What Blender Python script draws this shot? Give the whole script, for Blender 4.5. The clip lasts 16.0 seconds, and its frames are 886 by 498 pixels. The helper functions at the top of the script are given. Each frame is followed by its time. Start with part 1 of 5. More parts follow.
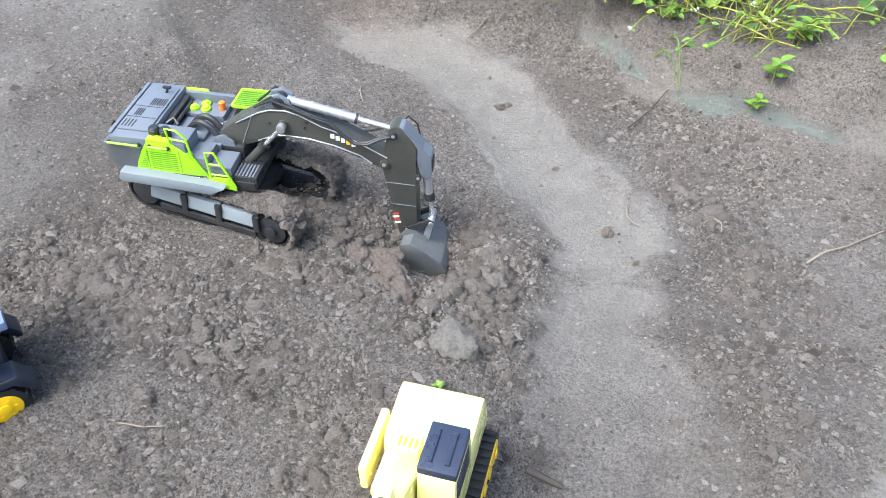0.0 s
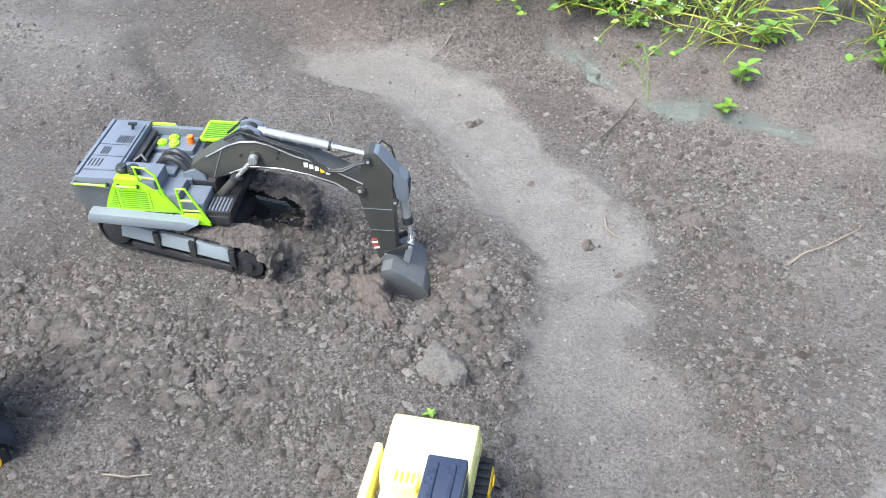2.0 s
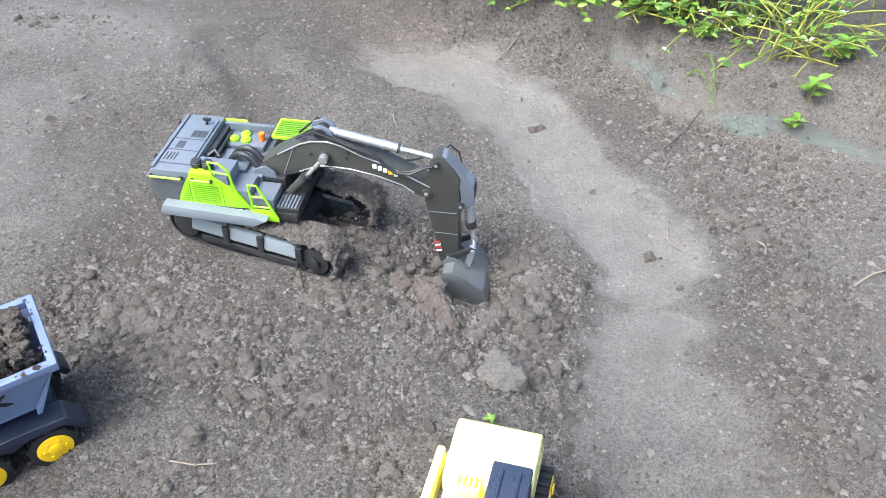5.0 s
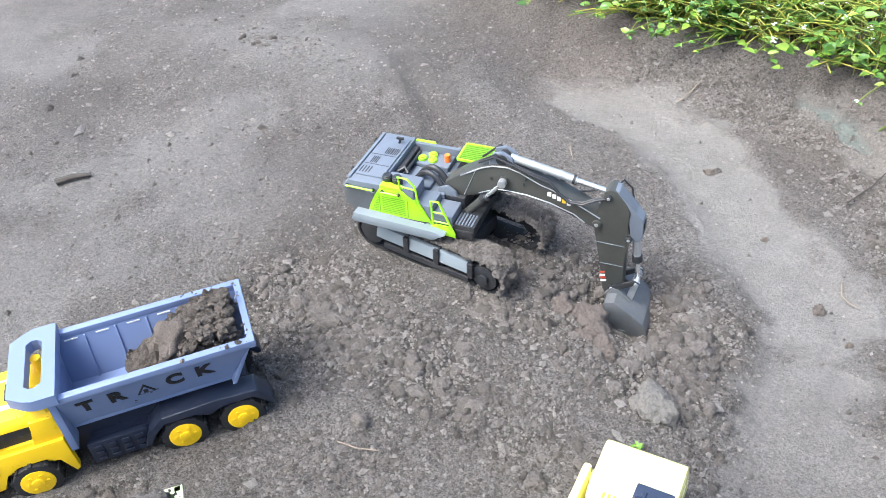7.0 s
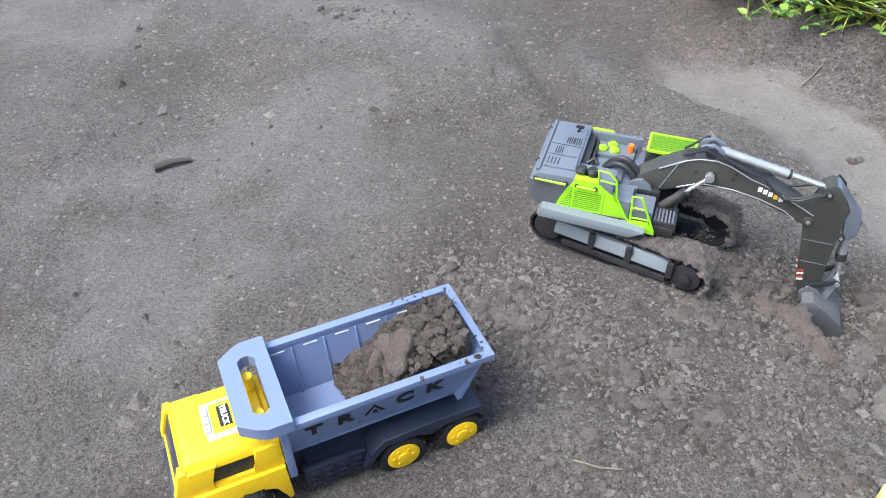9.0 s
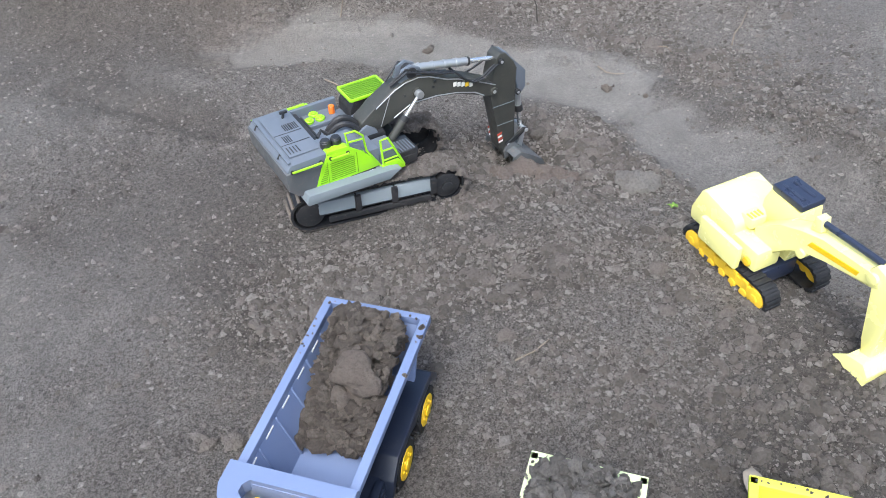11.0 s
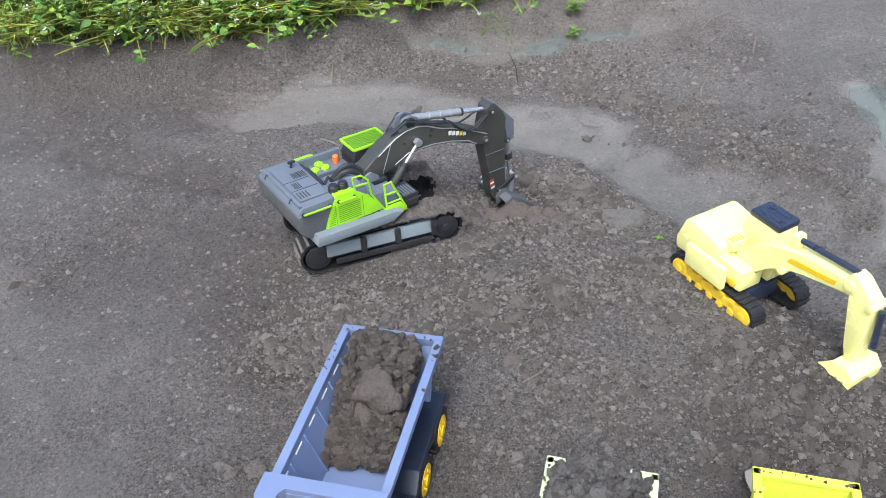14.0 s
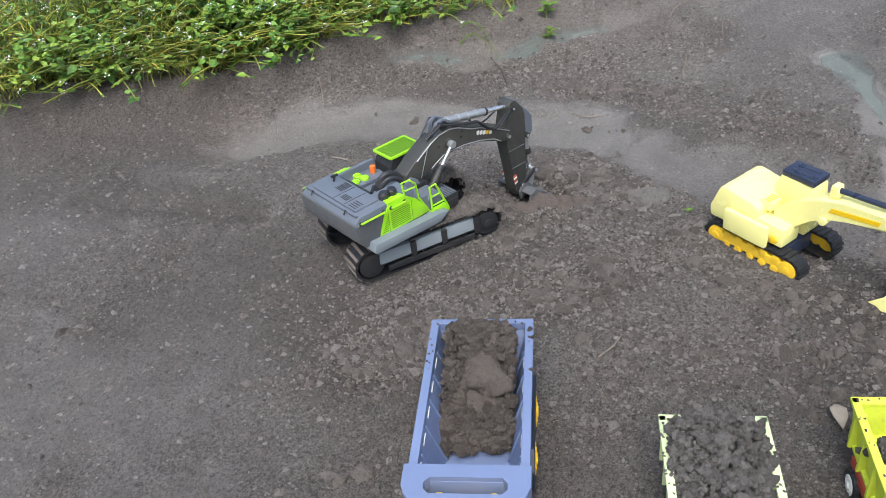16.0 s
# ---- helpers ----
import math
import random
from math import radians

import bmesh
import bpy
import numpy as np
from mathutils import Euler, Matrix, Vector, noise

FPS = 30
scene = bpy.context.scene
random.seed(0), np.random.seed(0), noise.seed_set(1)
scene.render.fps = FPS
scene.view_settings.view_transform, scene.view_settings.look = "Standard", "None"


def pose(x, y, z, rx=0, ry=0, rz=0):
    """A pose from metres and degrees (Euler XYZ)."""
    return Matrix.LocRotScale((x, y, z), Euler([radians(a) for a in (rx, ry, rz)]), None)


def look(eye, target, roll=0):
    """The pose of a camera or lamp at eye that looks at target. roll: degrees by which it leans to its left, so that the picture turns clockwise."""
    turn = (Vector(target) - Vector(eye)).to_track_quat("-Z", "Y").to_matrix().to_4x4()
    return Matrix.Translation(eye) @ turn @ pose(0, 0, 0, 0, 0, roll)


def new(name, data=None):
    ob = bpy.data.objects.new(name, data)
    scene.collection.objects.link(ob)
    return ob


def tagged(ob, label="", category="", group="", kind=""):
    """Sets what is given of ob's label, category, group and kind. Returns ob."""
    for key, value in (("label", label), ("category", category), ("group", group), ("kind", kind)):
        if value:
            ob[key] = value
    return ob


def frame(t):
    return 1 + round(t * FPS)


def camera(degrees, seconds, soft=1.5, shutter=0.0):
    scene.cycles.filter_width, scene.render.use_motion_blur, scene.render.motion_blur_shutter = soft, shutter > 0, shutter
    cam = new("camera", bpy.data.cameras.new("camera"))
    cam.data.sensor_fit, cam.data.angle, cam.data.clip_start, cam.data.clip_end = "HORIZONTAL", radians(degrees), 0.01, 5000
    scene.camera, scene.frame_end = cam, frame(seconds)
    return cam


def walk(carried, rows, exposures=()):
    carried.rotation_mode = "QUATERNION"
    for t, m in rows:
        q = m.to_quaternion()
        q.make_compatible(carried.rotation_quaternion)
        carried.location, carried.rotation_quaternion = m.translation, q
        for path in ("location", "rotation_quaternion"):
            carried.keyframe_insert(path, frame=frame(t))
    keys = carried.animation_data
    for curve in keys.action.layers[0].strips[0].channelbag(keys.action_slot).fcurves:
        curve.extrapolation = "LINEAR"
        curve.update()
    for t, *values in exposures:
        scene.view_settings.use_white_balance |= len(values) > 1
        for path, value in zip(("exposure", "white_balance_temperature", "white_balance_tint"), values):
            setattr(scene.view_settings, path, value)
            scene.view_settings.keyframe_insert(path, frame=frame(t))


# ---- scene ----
cam = camera(57.0, 16.0, soft=0.6)
PATH = [
    (0, (0.109, -0.039, 0.838), (-0.026, 1.436, -0.507), -1.0),
    (0.5, (0.099, -0.022, 0.839), (0.015, 1.493, -0.463), -3.3),
    (1, (0.087, -0.015, 0.84), (-0.002, 1.484, -0.48), -2.3),
    (1.5, (0.094, -0.017, 0.838), (0.013, 1.481, -0.485), -2.3),
    (2, (0.094, -0.017, 0.839), (0.028, 1.482, -0.485), -2.5),
    (2.5, (0.092, -0.019, 0.837), (0.02, 1.471, -0.496), -2.5),
    (3, (0.094, -0.017, 0.837), (0.022, 1.464, -0.505), -2.4),
    (3.5, (0.09, -0.021, 0.834), (0.023, 1.464, -0.504), -1.9),
    (4, (0.075, -0.019, 0.839), (-0.069, 1.471, -0.487), -2.2),
    (4.2, (0.071, -0.018, 0.838), (-0.077, 1.47, -0.49), -2.5),
    (6.3, (0.052, -0.027, 0.893), (-0.244, 1.489, -0.378), -2.0),
    (6.5, (0.059, -0.036, 0.894), (-0.291, 1.49, -0.349), -2.2),
    (7, (0.06, -0.079, 0.892), (-0.49, 1.382, -0.357), -5.8),
    (7.5, (-0.018, -0.119, 0.897), (-0.479, 1.424, -0.289), -1.7),
    (8, (-0.185, -0.218, 0.9), (-0.492, 1.363, -0.286), -0.4),
    (8.5, (-0.248, -0.172, 0.902), (-0.535, 1.369, -0.34), 1.5),
    (9, (-0.342, -0.087, 0.887), (-0.736, 1.369, -0.426), -2.4),
    (9.5, (-0.477, -0.094, 0.875), (-0.221, 1.337, -0.498), -1.6),
    (9.7, (-0.526, -0.12, 0.881), (-0.163, 1.303, -0.476), -3.3),
    (11.8, (-0.911, 0.128, 0.889), (0.009, 1.247, -0.49), -1.5),
    (12, (-0.926, 0.159, 0.91), (-0.016, 1.335, -0.428), 0.0),
    (12.5, (-0.939, 0.174, 0.926), (0.069, 1.359, -0.331), 2.5),
    (13, (-0.914, 0.162, 0.93), (0.124, 1.254, -0.386), 1.0),
    (13.5, (-0.898, 0.05, 0.9), (0.145, 1.238, -0.326), -2.0),
    (14, (-0.9, -0.06, 0.885), (0.027, 1.214, -0.347), -4.6),
    (14.5, (-0.966, -0.008, 0.888), (0.161, 1.115, -0.324), -3.3),
    (14.6, (-0.967, -0.001, 0.891), (0.155, 1.131, -0.317), -5.5),
    (15, (-1.071, 0.079, 0.875), (0.137, 0.995, -0.429), -3.1),
    (15.5, (-1.065, 0.051, 0.883), (0.095, 1.092, -0.372), -4.6),
    (16, (-1.082, 0.035, 0.891), (-0.007, 1.217, -0.313), -7.6),
]

EXPOSURES = [(0, 1.34, 5620, 3), (4.2, 1.34, 5620, 3), (6.3, 1.45, 5620, 4), (8.0, 1.3, 5600, 4), (9.0, 1.05, 5600, 4), (9.7, 0.92, 5600, 4), (11.8, 0.78, 5500, 4), (13.5, 0.7, 5450, 4), (14.5, 0.62, 5620, 5), (16, 0.44, 5700, 5)]
walk(cam, [(t, look(eye, target, roll)) for t, eye, target, roll in PATH], EXPOSURES)

# ---- light: bright overcast daylight ----
world = bpy.data.worlds.new("sky")
scene.world = world
world.use_nodes = True
sky = world.node_tree.nodes.new("ShaderNodeTexSky")
sky.sky_type, sky.sun_disc = "NISHITA", False
sky.sun_elevation, sky.sun_rotation = radians(60), radians(231)
sky.air_density, sky.dust_density, sky.ozone_density = 1.0, 7.0, 0.6
world.node_tree.links.new(sky.outputs[0], world.node_tree.nodes["Background"].inputs[0])
world.node_tree.nodes["Background"].inputs[1].default_value = 0.165
sun = new("sun", bpy.data.lights.new("sun", "SUN"))
sun.data.energy, sun.data.angle, sun.data.color = 1.35, radians(30), (1.0, 0.97, 0.93)
sun.matrix_world = look((-1.0, -0.8, 2.2), (0, 0, 0))


# ---- materials ----
def nodes_of(name):
    m = bpy.data.materials.new(name)
    m.use_nodes = True
    return m, m.node_tree.nodes, m.node_tree.links, m.node_tree.nodes["Principled BSDF"]


def noise_at(n, l, scale, detail=4.0, rough=0.6):
    c = n.new("ShaderNodeTexCoord")
    t = n.new("ShaderNodeTexNoise")
    t.inputs["Scale"].default_value, t.inputs["Detail"].default_value, t.inputs["Roughness"].default_value = scale, detail, rough
    l.new(c.outputs["Object"], t.inputs["Vector"])
    return t.outputs["Fac"]


def ramp(n, l, fac, stops):
    r = n.new("ShaderNodeValToRGB")
    while len(r.color_ramp.elements) < len(stops):
        r.color_ramp.elements.new(0.5)
    for e, (p, c) in zip(r.color_ramp.elements, stops):
        e.position, e.color = p, (*c, 1)
    l.new(fac, r.inputs[0])
    return r.outputs[0]


def blend(n, l, fac, a, b, mode="MIX"):
    m = n.new("ShaderNodeMix")
    m.data_type, m.blend_type = "RGBA", mode
    for sock, v in ((m.inputs["Factor"], fac), (m.inputs["A"], a), (m.inputs["B"], b)):
        if isinstance(v, (float, int)):
            sock.default_value = v
        elif isinstance(v, tuple):
            sock.default_value = (*v, 1)
        else:
            l.new(v, sock)
    return m.outputs["Result"]


def bump(n, l, bsdf, height, strength, distance):
    b = n.new("ShaderNodeBump")
    b.inputs["Strength"].default_value, b.inputs["Distance"].default_value = strength, distance
    l.new(height, b.inputs["Height"])
    l.new(b.outputs[0], bsdf.inputs["Normal"])


def scaled(n, l, fac, lo, hi):
    r = n.new("ShaderNodeMapRange")
    r.inputs["From Min"].default_value, r.inputs["From Max"].default_value = 0.3, 0.7
    r.inputs["To Min"].default_value, r.inputs["To Max"].default_value = lo, hi
    l.new(fac, r.inputs["Value"])
    return r.outputs[0]


def plastic(name, colour, rough=0.35, dirt=0.35, metal=0.0, mud=(0.2, 0.155, 0.12)):
    """Moulded plastic or painted metal with dust and dried mud specks."""
    m, n, l, b = nodes_of(name)
    big = noise_at(n, l, 9.0, 3)
    tone = ramp(n, l, big, [(0.3, tuple(c * 0.9 for c in colour)), (0.7, colour)])
    specks = noise_at(n, l, 120.0, 6, 0.75)
    spots = ramp(n, l, specks, [(0.60 - 0.1 * dirt, (0, 0, 0)), (0.72, (dirt, dirt, dirt))])
    film = ramp(n, l, noise_at(n, l, 28.0, 5, 0.7), [(0.45, (0, 0, 0)), (0.85, (dirt * 0.5,) * 3)])
    colr = blend(n, l, film, tone, mud)
    colr = blend(n, l, spots, colr, mud)
    l.new(colr, b.inputs["Base Color"])
    l.new(scaled(n, l, noise_at(n, l, 40.0, 4), rough * 0.8, min(1.0, rough * 1.4)), b.inputs["Roughness"])
    b.inputs["Metallic"].default_value = metal
    bump(n, l, b, specks, 0.15, 0.0006)
    return m


def mud_material():
    """Grey-brown silt: crumbly, with smooth wet silt, a reddish bank, damp patches and painted shade under the weeds,
    taken from the ground's own masks.
    """
    m, n, l, b = nodes_of("mud")
    att = n.new("ShaderNodeAttribute")
    att.attribute_name = "soil"
    sep = n.new("ShaderNodeSeparateColor")
    l.new(att.outputs["Color"], sep.inputs[0])
    fine, grain, mid, wide = noise_at(n, l, 170.0, 8, 0.75), noise_at(n, l, 420.0, 5, 0.8), noise_at(n, l, 26.0, 8, 0.72), noise_at(n, l, 3.2, 5, 0.6)
    dry = ramp(n, l, mid, [(0.3, (0.215, 0.187, 0.165)), (0.5, (0.31, 0.275, 0.247)), (0.7, (0.385, 0.348, 0.316))])
    dry = blend(n, l, ramp(n, l, wide, [(0.38, (0, 0, 0)), (0.68, (0.6, 0.6, 0.6))]), dry, (0.3, 0.276, 0.252))
    dry = blend(n, l, ramp(n, l, noise_at(n, l, 9.0, 7, 0.7), [(0.47, (0, 0, 0)), (0.62, (0.6, 0.6, 0.6))]), dry, (0.41, 0.372, 0.33))
    dry = blend(n, l, ramp(n, l, noise_at(n, l, 6.0, 8, 0.75), [(0.36, (0.65, 0.65, 0.65)), (0.49, (0, 0, 0))]), dry, (0.19, 0.163, 0.141))
    silt = ramp(n, l, mid, [(0.3, (0.15, 0.139, 0.126)), (0.7, (0.205, 0.192, 0.175))])
    red = ramp(n, l, mid, [(0.3, (0.285, 0.23, 0.193)), (0.7, (0.39, 0.328, 0.283))])
    c = blend(n, l, sep.outputs["Green"], dry, red)
    c = blend(n, l, sep.outputs["Blue"], c, (0.13, 0.11, 0.094))
    # shade painted into the colour: pits of the bump noise go dark
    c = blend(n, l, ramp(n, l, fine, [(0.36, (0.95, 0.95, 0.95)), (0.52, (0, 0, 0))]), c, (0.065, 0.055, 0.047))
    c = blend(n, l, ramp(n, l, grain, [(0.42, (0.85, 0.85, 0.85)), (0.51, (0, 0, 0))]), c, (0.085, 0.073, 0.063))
    c = blend(n, l, ramp(n, l, grain, [(0.56, (0, 0, 0)), (0.68, (0.5, 0.5, 0.5))]), c, (0.44, 0.405, 0.365))
    c = blend(n, l, ramp(n, l, fine, [(0.62, (0, 0, 0)), (0.8, (0.5, 0.5, 0.5))]), c, (0.42, 0.385, 0.35))
    half = n.new("ShaderNodeMath")
    half.operation = "MULTIPLY"
    half.inputs[1].default_value = 0.62
    l.new(sep.outputs["Red"], half.inputs[0])
    c = blend(n, l, half.outputs[0], c, silt)
    c = blend(n, l, att.outputs["Alpha"], c, (0.2, 0.213, 0.19))
    l.new(c, b.inputs["Base Color"])
    r = n.new("ShaderNodeMapRange")
    r.inputs["To Min"].default_value, r.inputs["To Max"].default_value = 0.9, 0.5
    l.new(sep.outputs["Red"], r.inputs["Value"])
    wet = n.new("ShaderNodeMath")
    wet.operation, wet.use_clamp = "MULTIPLY_ADD", True
    wet.inputs[1].default_value = -0.35
    l.new(att.outputs["Alpha"], wet.inputs[0])
    l.new(r.outputs[0], wet.inputs[2])
    l.new(wet.outputs[0], b.inputs["Roughness"])
    b.inputs["Specular IOR Level"].default_value = 0.35
    grit = n.new("ShaderNodeMath")
    grit.operation = "MULTIPLY"
    still = n.new("ShaderNodeMapRange")
    still.inputs["To Min"].default_value, still.inputs["To Max"].default_value = 1.0, 0.3
    l.new(sep.outputs["Red"], still.inputs["Value"])
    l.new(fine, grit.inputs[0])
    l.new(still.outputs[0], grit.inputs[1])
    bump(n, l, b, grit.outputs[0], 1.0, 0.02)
    return m


def clod_material(name, dark, light):
    m, n, l, b = nodes_of(name)
    g = n.new("ShaderNodeNewGeometry")
    tone = ramp(n, l, g.outputs["Random Per Island"], [(0.0, dark), (1.0, light)])
    fine = noise_at(n, l, 210.0, 8, 0.75)
    # crevice shade put into the tone, darkest where the bump noise dips
    c = blend(n, l, ramp(n, l, fine, [(0.3, (0.6,) * 3), (0.55, (0,) * 3)]), tone, tuple(v * 0.6 for v in dark))
    l.new(c, b.inputs["Base Color"])
    b.inputs["Roughness"].default_value = 0.9
    b.inputs["Specular IOR Level"].default_value = 0.25
    bump(n, l, b, fine, 1.0, 0.016)
    return m


def leaf_material(name, dark, light):
    m, n, l, b = nodes_of(name)
    g = n.new("ShaderNodeNewGeometry")
    tone = ramp(n, l, g.outputs["Random Per Island"], [(0.0, dark), (0.6, light), (1.0, (light[0] * 1.6, light[1] * 1.25, light[2]))])
    c = blend(n, l, scaled(n, l, noise_at(n, l, 60.0, 4), 0.0, 0.5), tone, dark)
    l.new(c, b.inputs["Base Color"])
    b.inputs["Roughness"].default_value = 0.45
    b.inputs["Transmission Weight"].default_value = 0.0
    b.inputs["Subsurface Weight"].default_value = 0.15
    b.inputs["Subsurface Radius"].default_value = (0.004, 0.006, 0.002)
    return m


def plain(name, colour, rough=0.6, metal=0.0):
    m, n, l, b = nodes_of(name)
    l.new(ramp(n, l, noise_at(n, l, 70.0, 4), [(0.3, tuple(c * 0.8 for c in colour)), (0.7, colour)]), b.inputs["Base Color"])
    b.inputs["Roughness"].default_value, b.inputs["Metallic"].default_value = rough, metal
    return m


MUD = mud_material()
CLOD = clod_material("clod", (0.17, 0.145, 0.125), (0.3, 0.262, 0.232))
CRUMB = clod_material("crumb", (0.12, 0.102, 0.087), (0.45, 0.405, 0.365))
CLOD_WET = clod_material("clod_damp", (0.12, 0.098, 0.08), (0.24, 0.2, 0.168))
CLOD_RED = clod_material("clod_fresh", (0.2, 0.16, 0.133), (0.27, 0.222, 0.19))
CLOD_PALE = clod_material("clod_pale", (0.29, 0.262, 0.235), (0.33, 0.3, 0.27))
CLOD_GREY = clod_material("clod_grey", (0.15, 0.133, 0.119), (0.3, 0.274, 0.249))
LEAF = leaf_material("leaf", (0.045, 0.115, 0.016), (0.17, 0.29, 0.035))
STRAW = leaf_material("stem", (0.14, 0.18, 0.03), (0.36, 0.4, 0.08))
PETAL = plain("petal", (0.75, 0.76, 0.7), 0.7)
TWIG = plain("twig", (0.26, 0.21, 0.16), 0.8)
TWIG_DARK = plain("bark", (0.07, 0.058, 0.048), 0.85)
DRYLEAF = plain("dry_leaf", (0.33, 0.28, 0.22), 0.7)
GREY = plastic("grey_paint", (0.14, 0.158, 0.19), 0.35, 0.16)
GREY_LIGHT = plastic("light_grey_paint", (0.2, 0.226, 0.245), 0.38, 0.2)
BOOM = plastic("boom_paint", (0.05, 0.05, 0.044), 0.4, 0.2)
LIME = plastic("lime_paint", (0.36, 0.72, 0.01), 0.35, 0.12)
LIME_DARK = plastic("dark_lime_paint", (0.16, 0.34, 0.01), 0.45, 0.15)
BLACK = plastic("black_plastic", (0.02, 0.021, 0.024), 0.45, 0.3)
TRACKMUD = plastic("muddy_track", (0.15, 0.125, 0.104), 0.9, 0.95)
CHROME = plastic("chrome", (0.9, 0.9, 0.91), 0.22, 0.04, 0.85)
STEEL = plastic("worn_steel", (0.5, 0.51, 0.52), 0.33, 0.16, 0.65)
BUCKET = plastic("bucket_paint", (0.1, 0.106, 0.112), 0.42, 0.5)
RUBBER = plastic("rubber", (0.012, 0.0125, 0.015), 0.6, 0.2)
BED = plastic("blue_grey_plastic", (0.175, 0.22, 0.365), 0.36, 0.1)
NAVY = plastic("navy_plastic", (0.014, 0.019, 0.036), 0.35, 0.12)
YELLOW = plastic("yellow_plastic", (0.95, 0.6, 0.006), 0.3, 0.1)
# lemon plastic with glare put into the base: paled for overexposed white tops
PALE = plastic("glare_paled_yellow_plastic", (1.0, 0.93, 0.35), 0.22, 0.02)
GOLD = plastic("gold_plastic", (0.9, 0.58, 0.03), 0.35, 0.2)
HATCH = plastic("hatch", (0.028, 0.036, 0.065), 0.3, 0.06)
CREAM = plastic("lime_white_plastic", (0.72, 0.82, 0.45), 0.4, 0.45)
LEMON = plastic("lemon_plastic", (0.78, 0.85, 0.07), 0.4, 0.35)
RED = plastic("red_plastic", (0.45, 0.06, 0.03), 0.45, 0.4)
WHITE = plastic("white_plastic", (0.75, 0.74, 0.7), 0.4, 0.3)
ORANGE = plastic("orange_lens", (0.9, 0.2, 0.02), 0.25, 0.0)
INK = plain("black_ink", (0.012, 0.012, 0.014), 0.5)
SILVER = plastic("silver_plastic", (0.5, 0.52, 0.56), 0.35, 0.12)


# ---- mesh helpers ----
def thing(name, m, label, category, group="", kind=""):
    ob = new(name)
    ob.empty_display_size = 0.02
    ob.matrix_world = m
    return tagged(ob, label, category, group, kind)


def finish(bm, name, material, smooth=0.7):
    me = bpy.data.meshes.new(name)
    bmesh.ops.recalc_face_normals(bm, faces=bm.faces)
    bm.to_mesh(me)
    bm.free()
    me.materials.append(material)
    for p in me.polygons:
        p.use_smooth = True
    me.set_sharp_from_angle(angle=smooth)
    return me


def part(name, bm, material, parent, label=""):
    ob = new(name, finish(bm, name, material))
    ob.parent = parent
    return tagged(ob, label)


def solid(name, bm, material, label, category, m=None, group="", kind=""):
    ob = new(name, finish(bm, name, material))
    if m:
        ob.matrix_world = m
    return tagged(ob, label, category, group, kind)


def box(x0, x1, y0, y1, z0, z1, bevel=0.002, bm=None, taper=None):
    """An edge-rounded box; taper = (x0, x1, y0, y1) of its top."""
    b = bmesh.new()
    t = taper or (x0, x1, y0, y1)
    low = [b.verts.new(p) for p in ((x0, y0, z0), (x1, y0, z0), (x1, y1, z0), (x0, y1, z0))]
    top = [b.verts.new(p) for p in ((t[0], t[2], z1), (t[1], t[2], z1), (t[1], t[3], z1), (t[0], t[3], z1))]
    b.faces.new(low[::-1]), b.faces.new(top)
    for i in range(4):
        b.faces.new((low[i], low[(i + 1) % 4], top[(i + 1) % 4], top[i]))
    if bevel:
        bmesh.ops.bevel(b, geom=b.edges[:], offset=bevel, segments=2, affect="EDGES", profile=0.6)
    return merge(bm, b)


def merge(bm, b):
    if bm is None:
        return b
    me = bpy.data.meshes.new("t")
    b.to_mesh(me)
    b.free()
    bm.from_mesh(me)
    bpy.data.meshes.remove(me)
    return bm


def prism(profile, y0, y1, bevel=0.0015, bm=None, inset=0.0):
    """A side profile in x, z, drawn out from y0 to y1."""
    b = bmesh.new()
    a = [b.verts.new((x, y0, z)) for x, z in profile]
    c = [b.verts.new((x, y1, z)) for x, z in profile]
    n = len(a)
    b.faces.new(a), b.faces.new(c[::-1])
    for i in range(n):
        b.faces.new((a[i], c[i], c[(i + 1) % n], a[(i + 1) % n]))
    if bevel:
        bmesh.ops.bevel(b, geom=b.edges[:], offset=bevel, segments=2, affect="EDGES", profile=0.6, clamp_overlap=True)
    return merge(bm, b)


def tube(points, r, bm=None, sides=8, radii=None):
    """A round bar along points."""
    b = bm or bmesh.new()
    pts = [Vector(p) for p in points]
    rings = []
    for i, p in enumerate(pts):
        d = (pts[min(i + 1, len(pts) - 1)] - pts[max(i - 1, 0)]).normalized()
        u = d.cross(Vector((0.3, 0.5, 0.81))).normalized()
        v = d.cross(u)
        rr = radii[i] if radii else r
        rings.append([b.verts.new(p + rr * (math.cos(2 * math.pi * k / sides) * u + math.sin(2 * math.pi * k / sides) * v)) for k in range(sides)])
    for a, c in zip(rings, rings[1:]):
        for k in range(sides):
            b.faces.new((a[k], a[(k + 1) % sides], c[(k + 1) % sides], c[k]))
    b.faces.new(rings[0][::-1]), b.faces.new(rings[-1])
    return b


def disc(x, y0, y1, z, r, bm=None, sides=24, bevel=0.001):
    """A wheel-like cylinder across y."""
    pr = [(x + r * math.cos(2 * math.pi * k / sides), z + r * math.sin(2 * math.pi * k / sides)) for k in range(sides)]
    return prism(pr, y0, y1, bevel, bm)


def arc_points(a, b, sag, n=8):
    a, b, s = Vector(a), Vector(b), Vector(sag)
    return [a.lerp(b, i / n) + s * (4 * (i / n) * (1 - i / n)) for i in range(n + 1)]


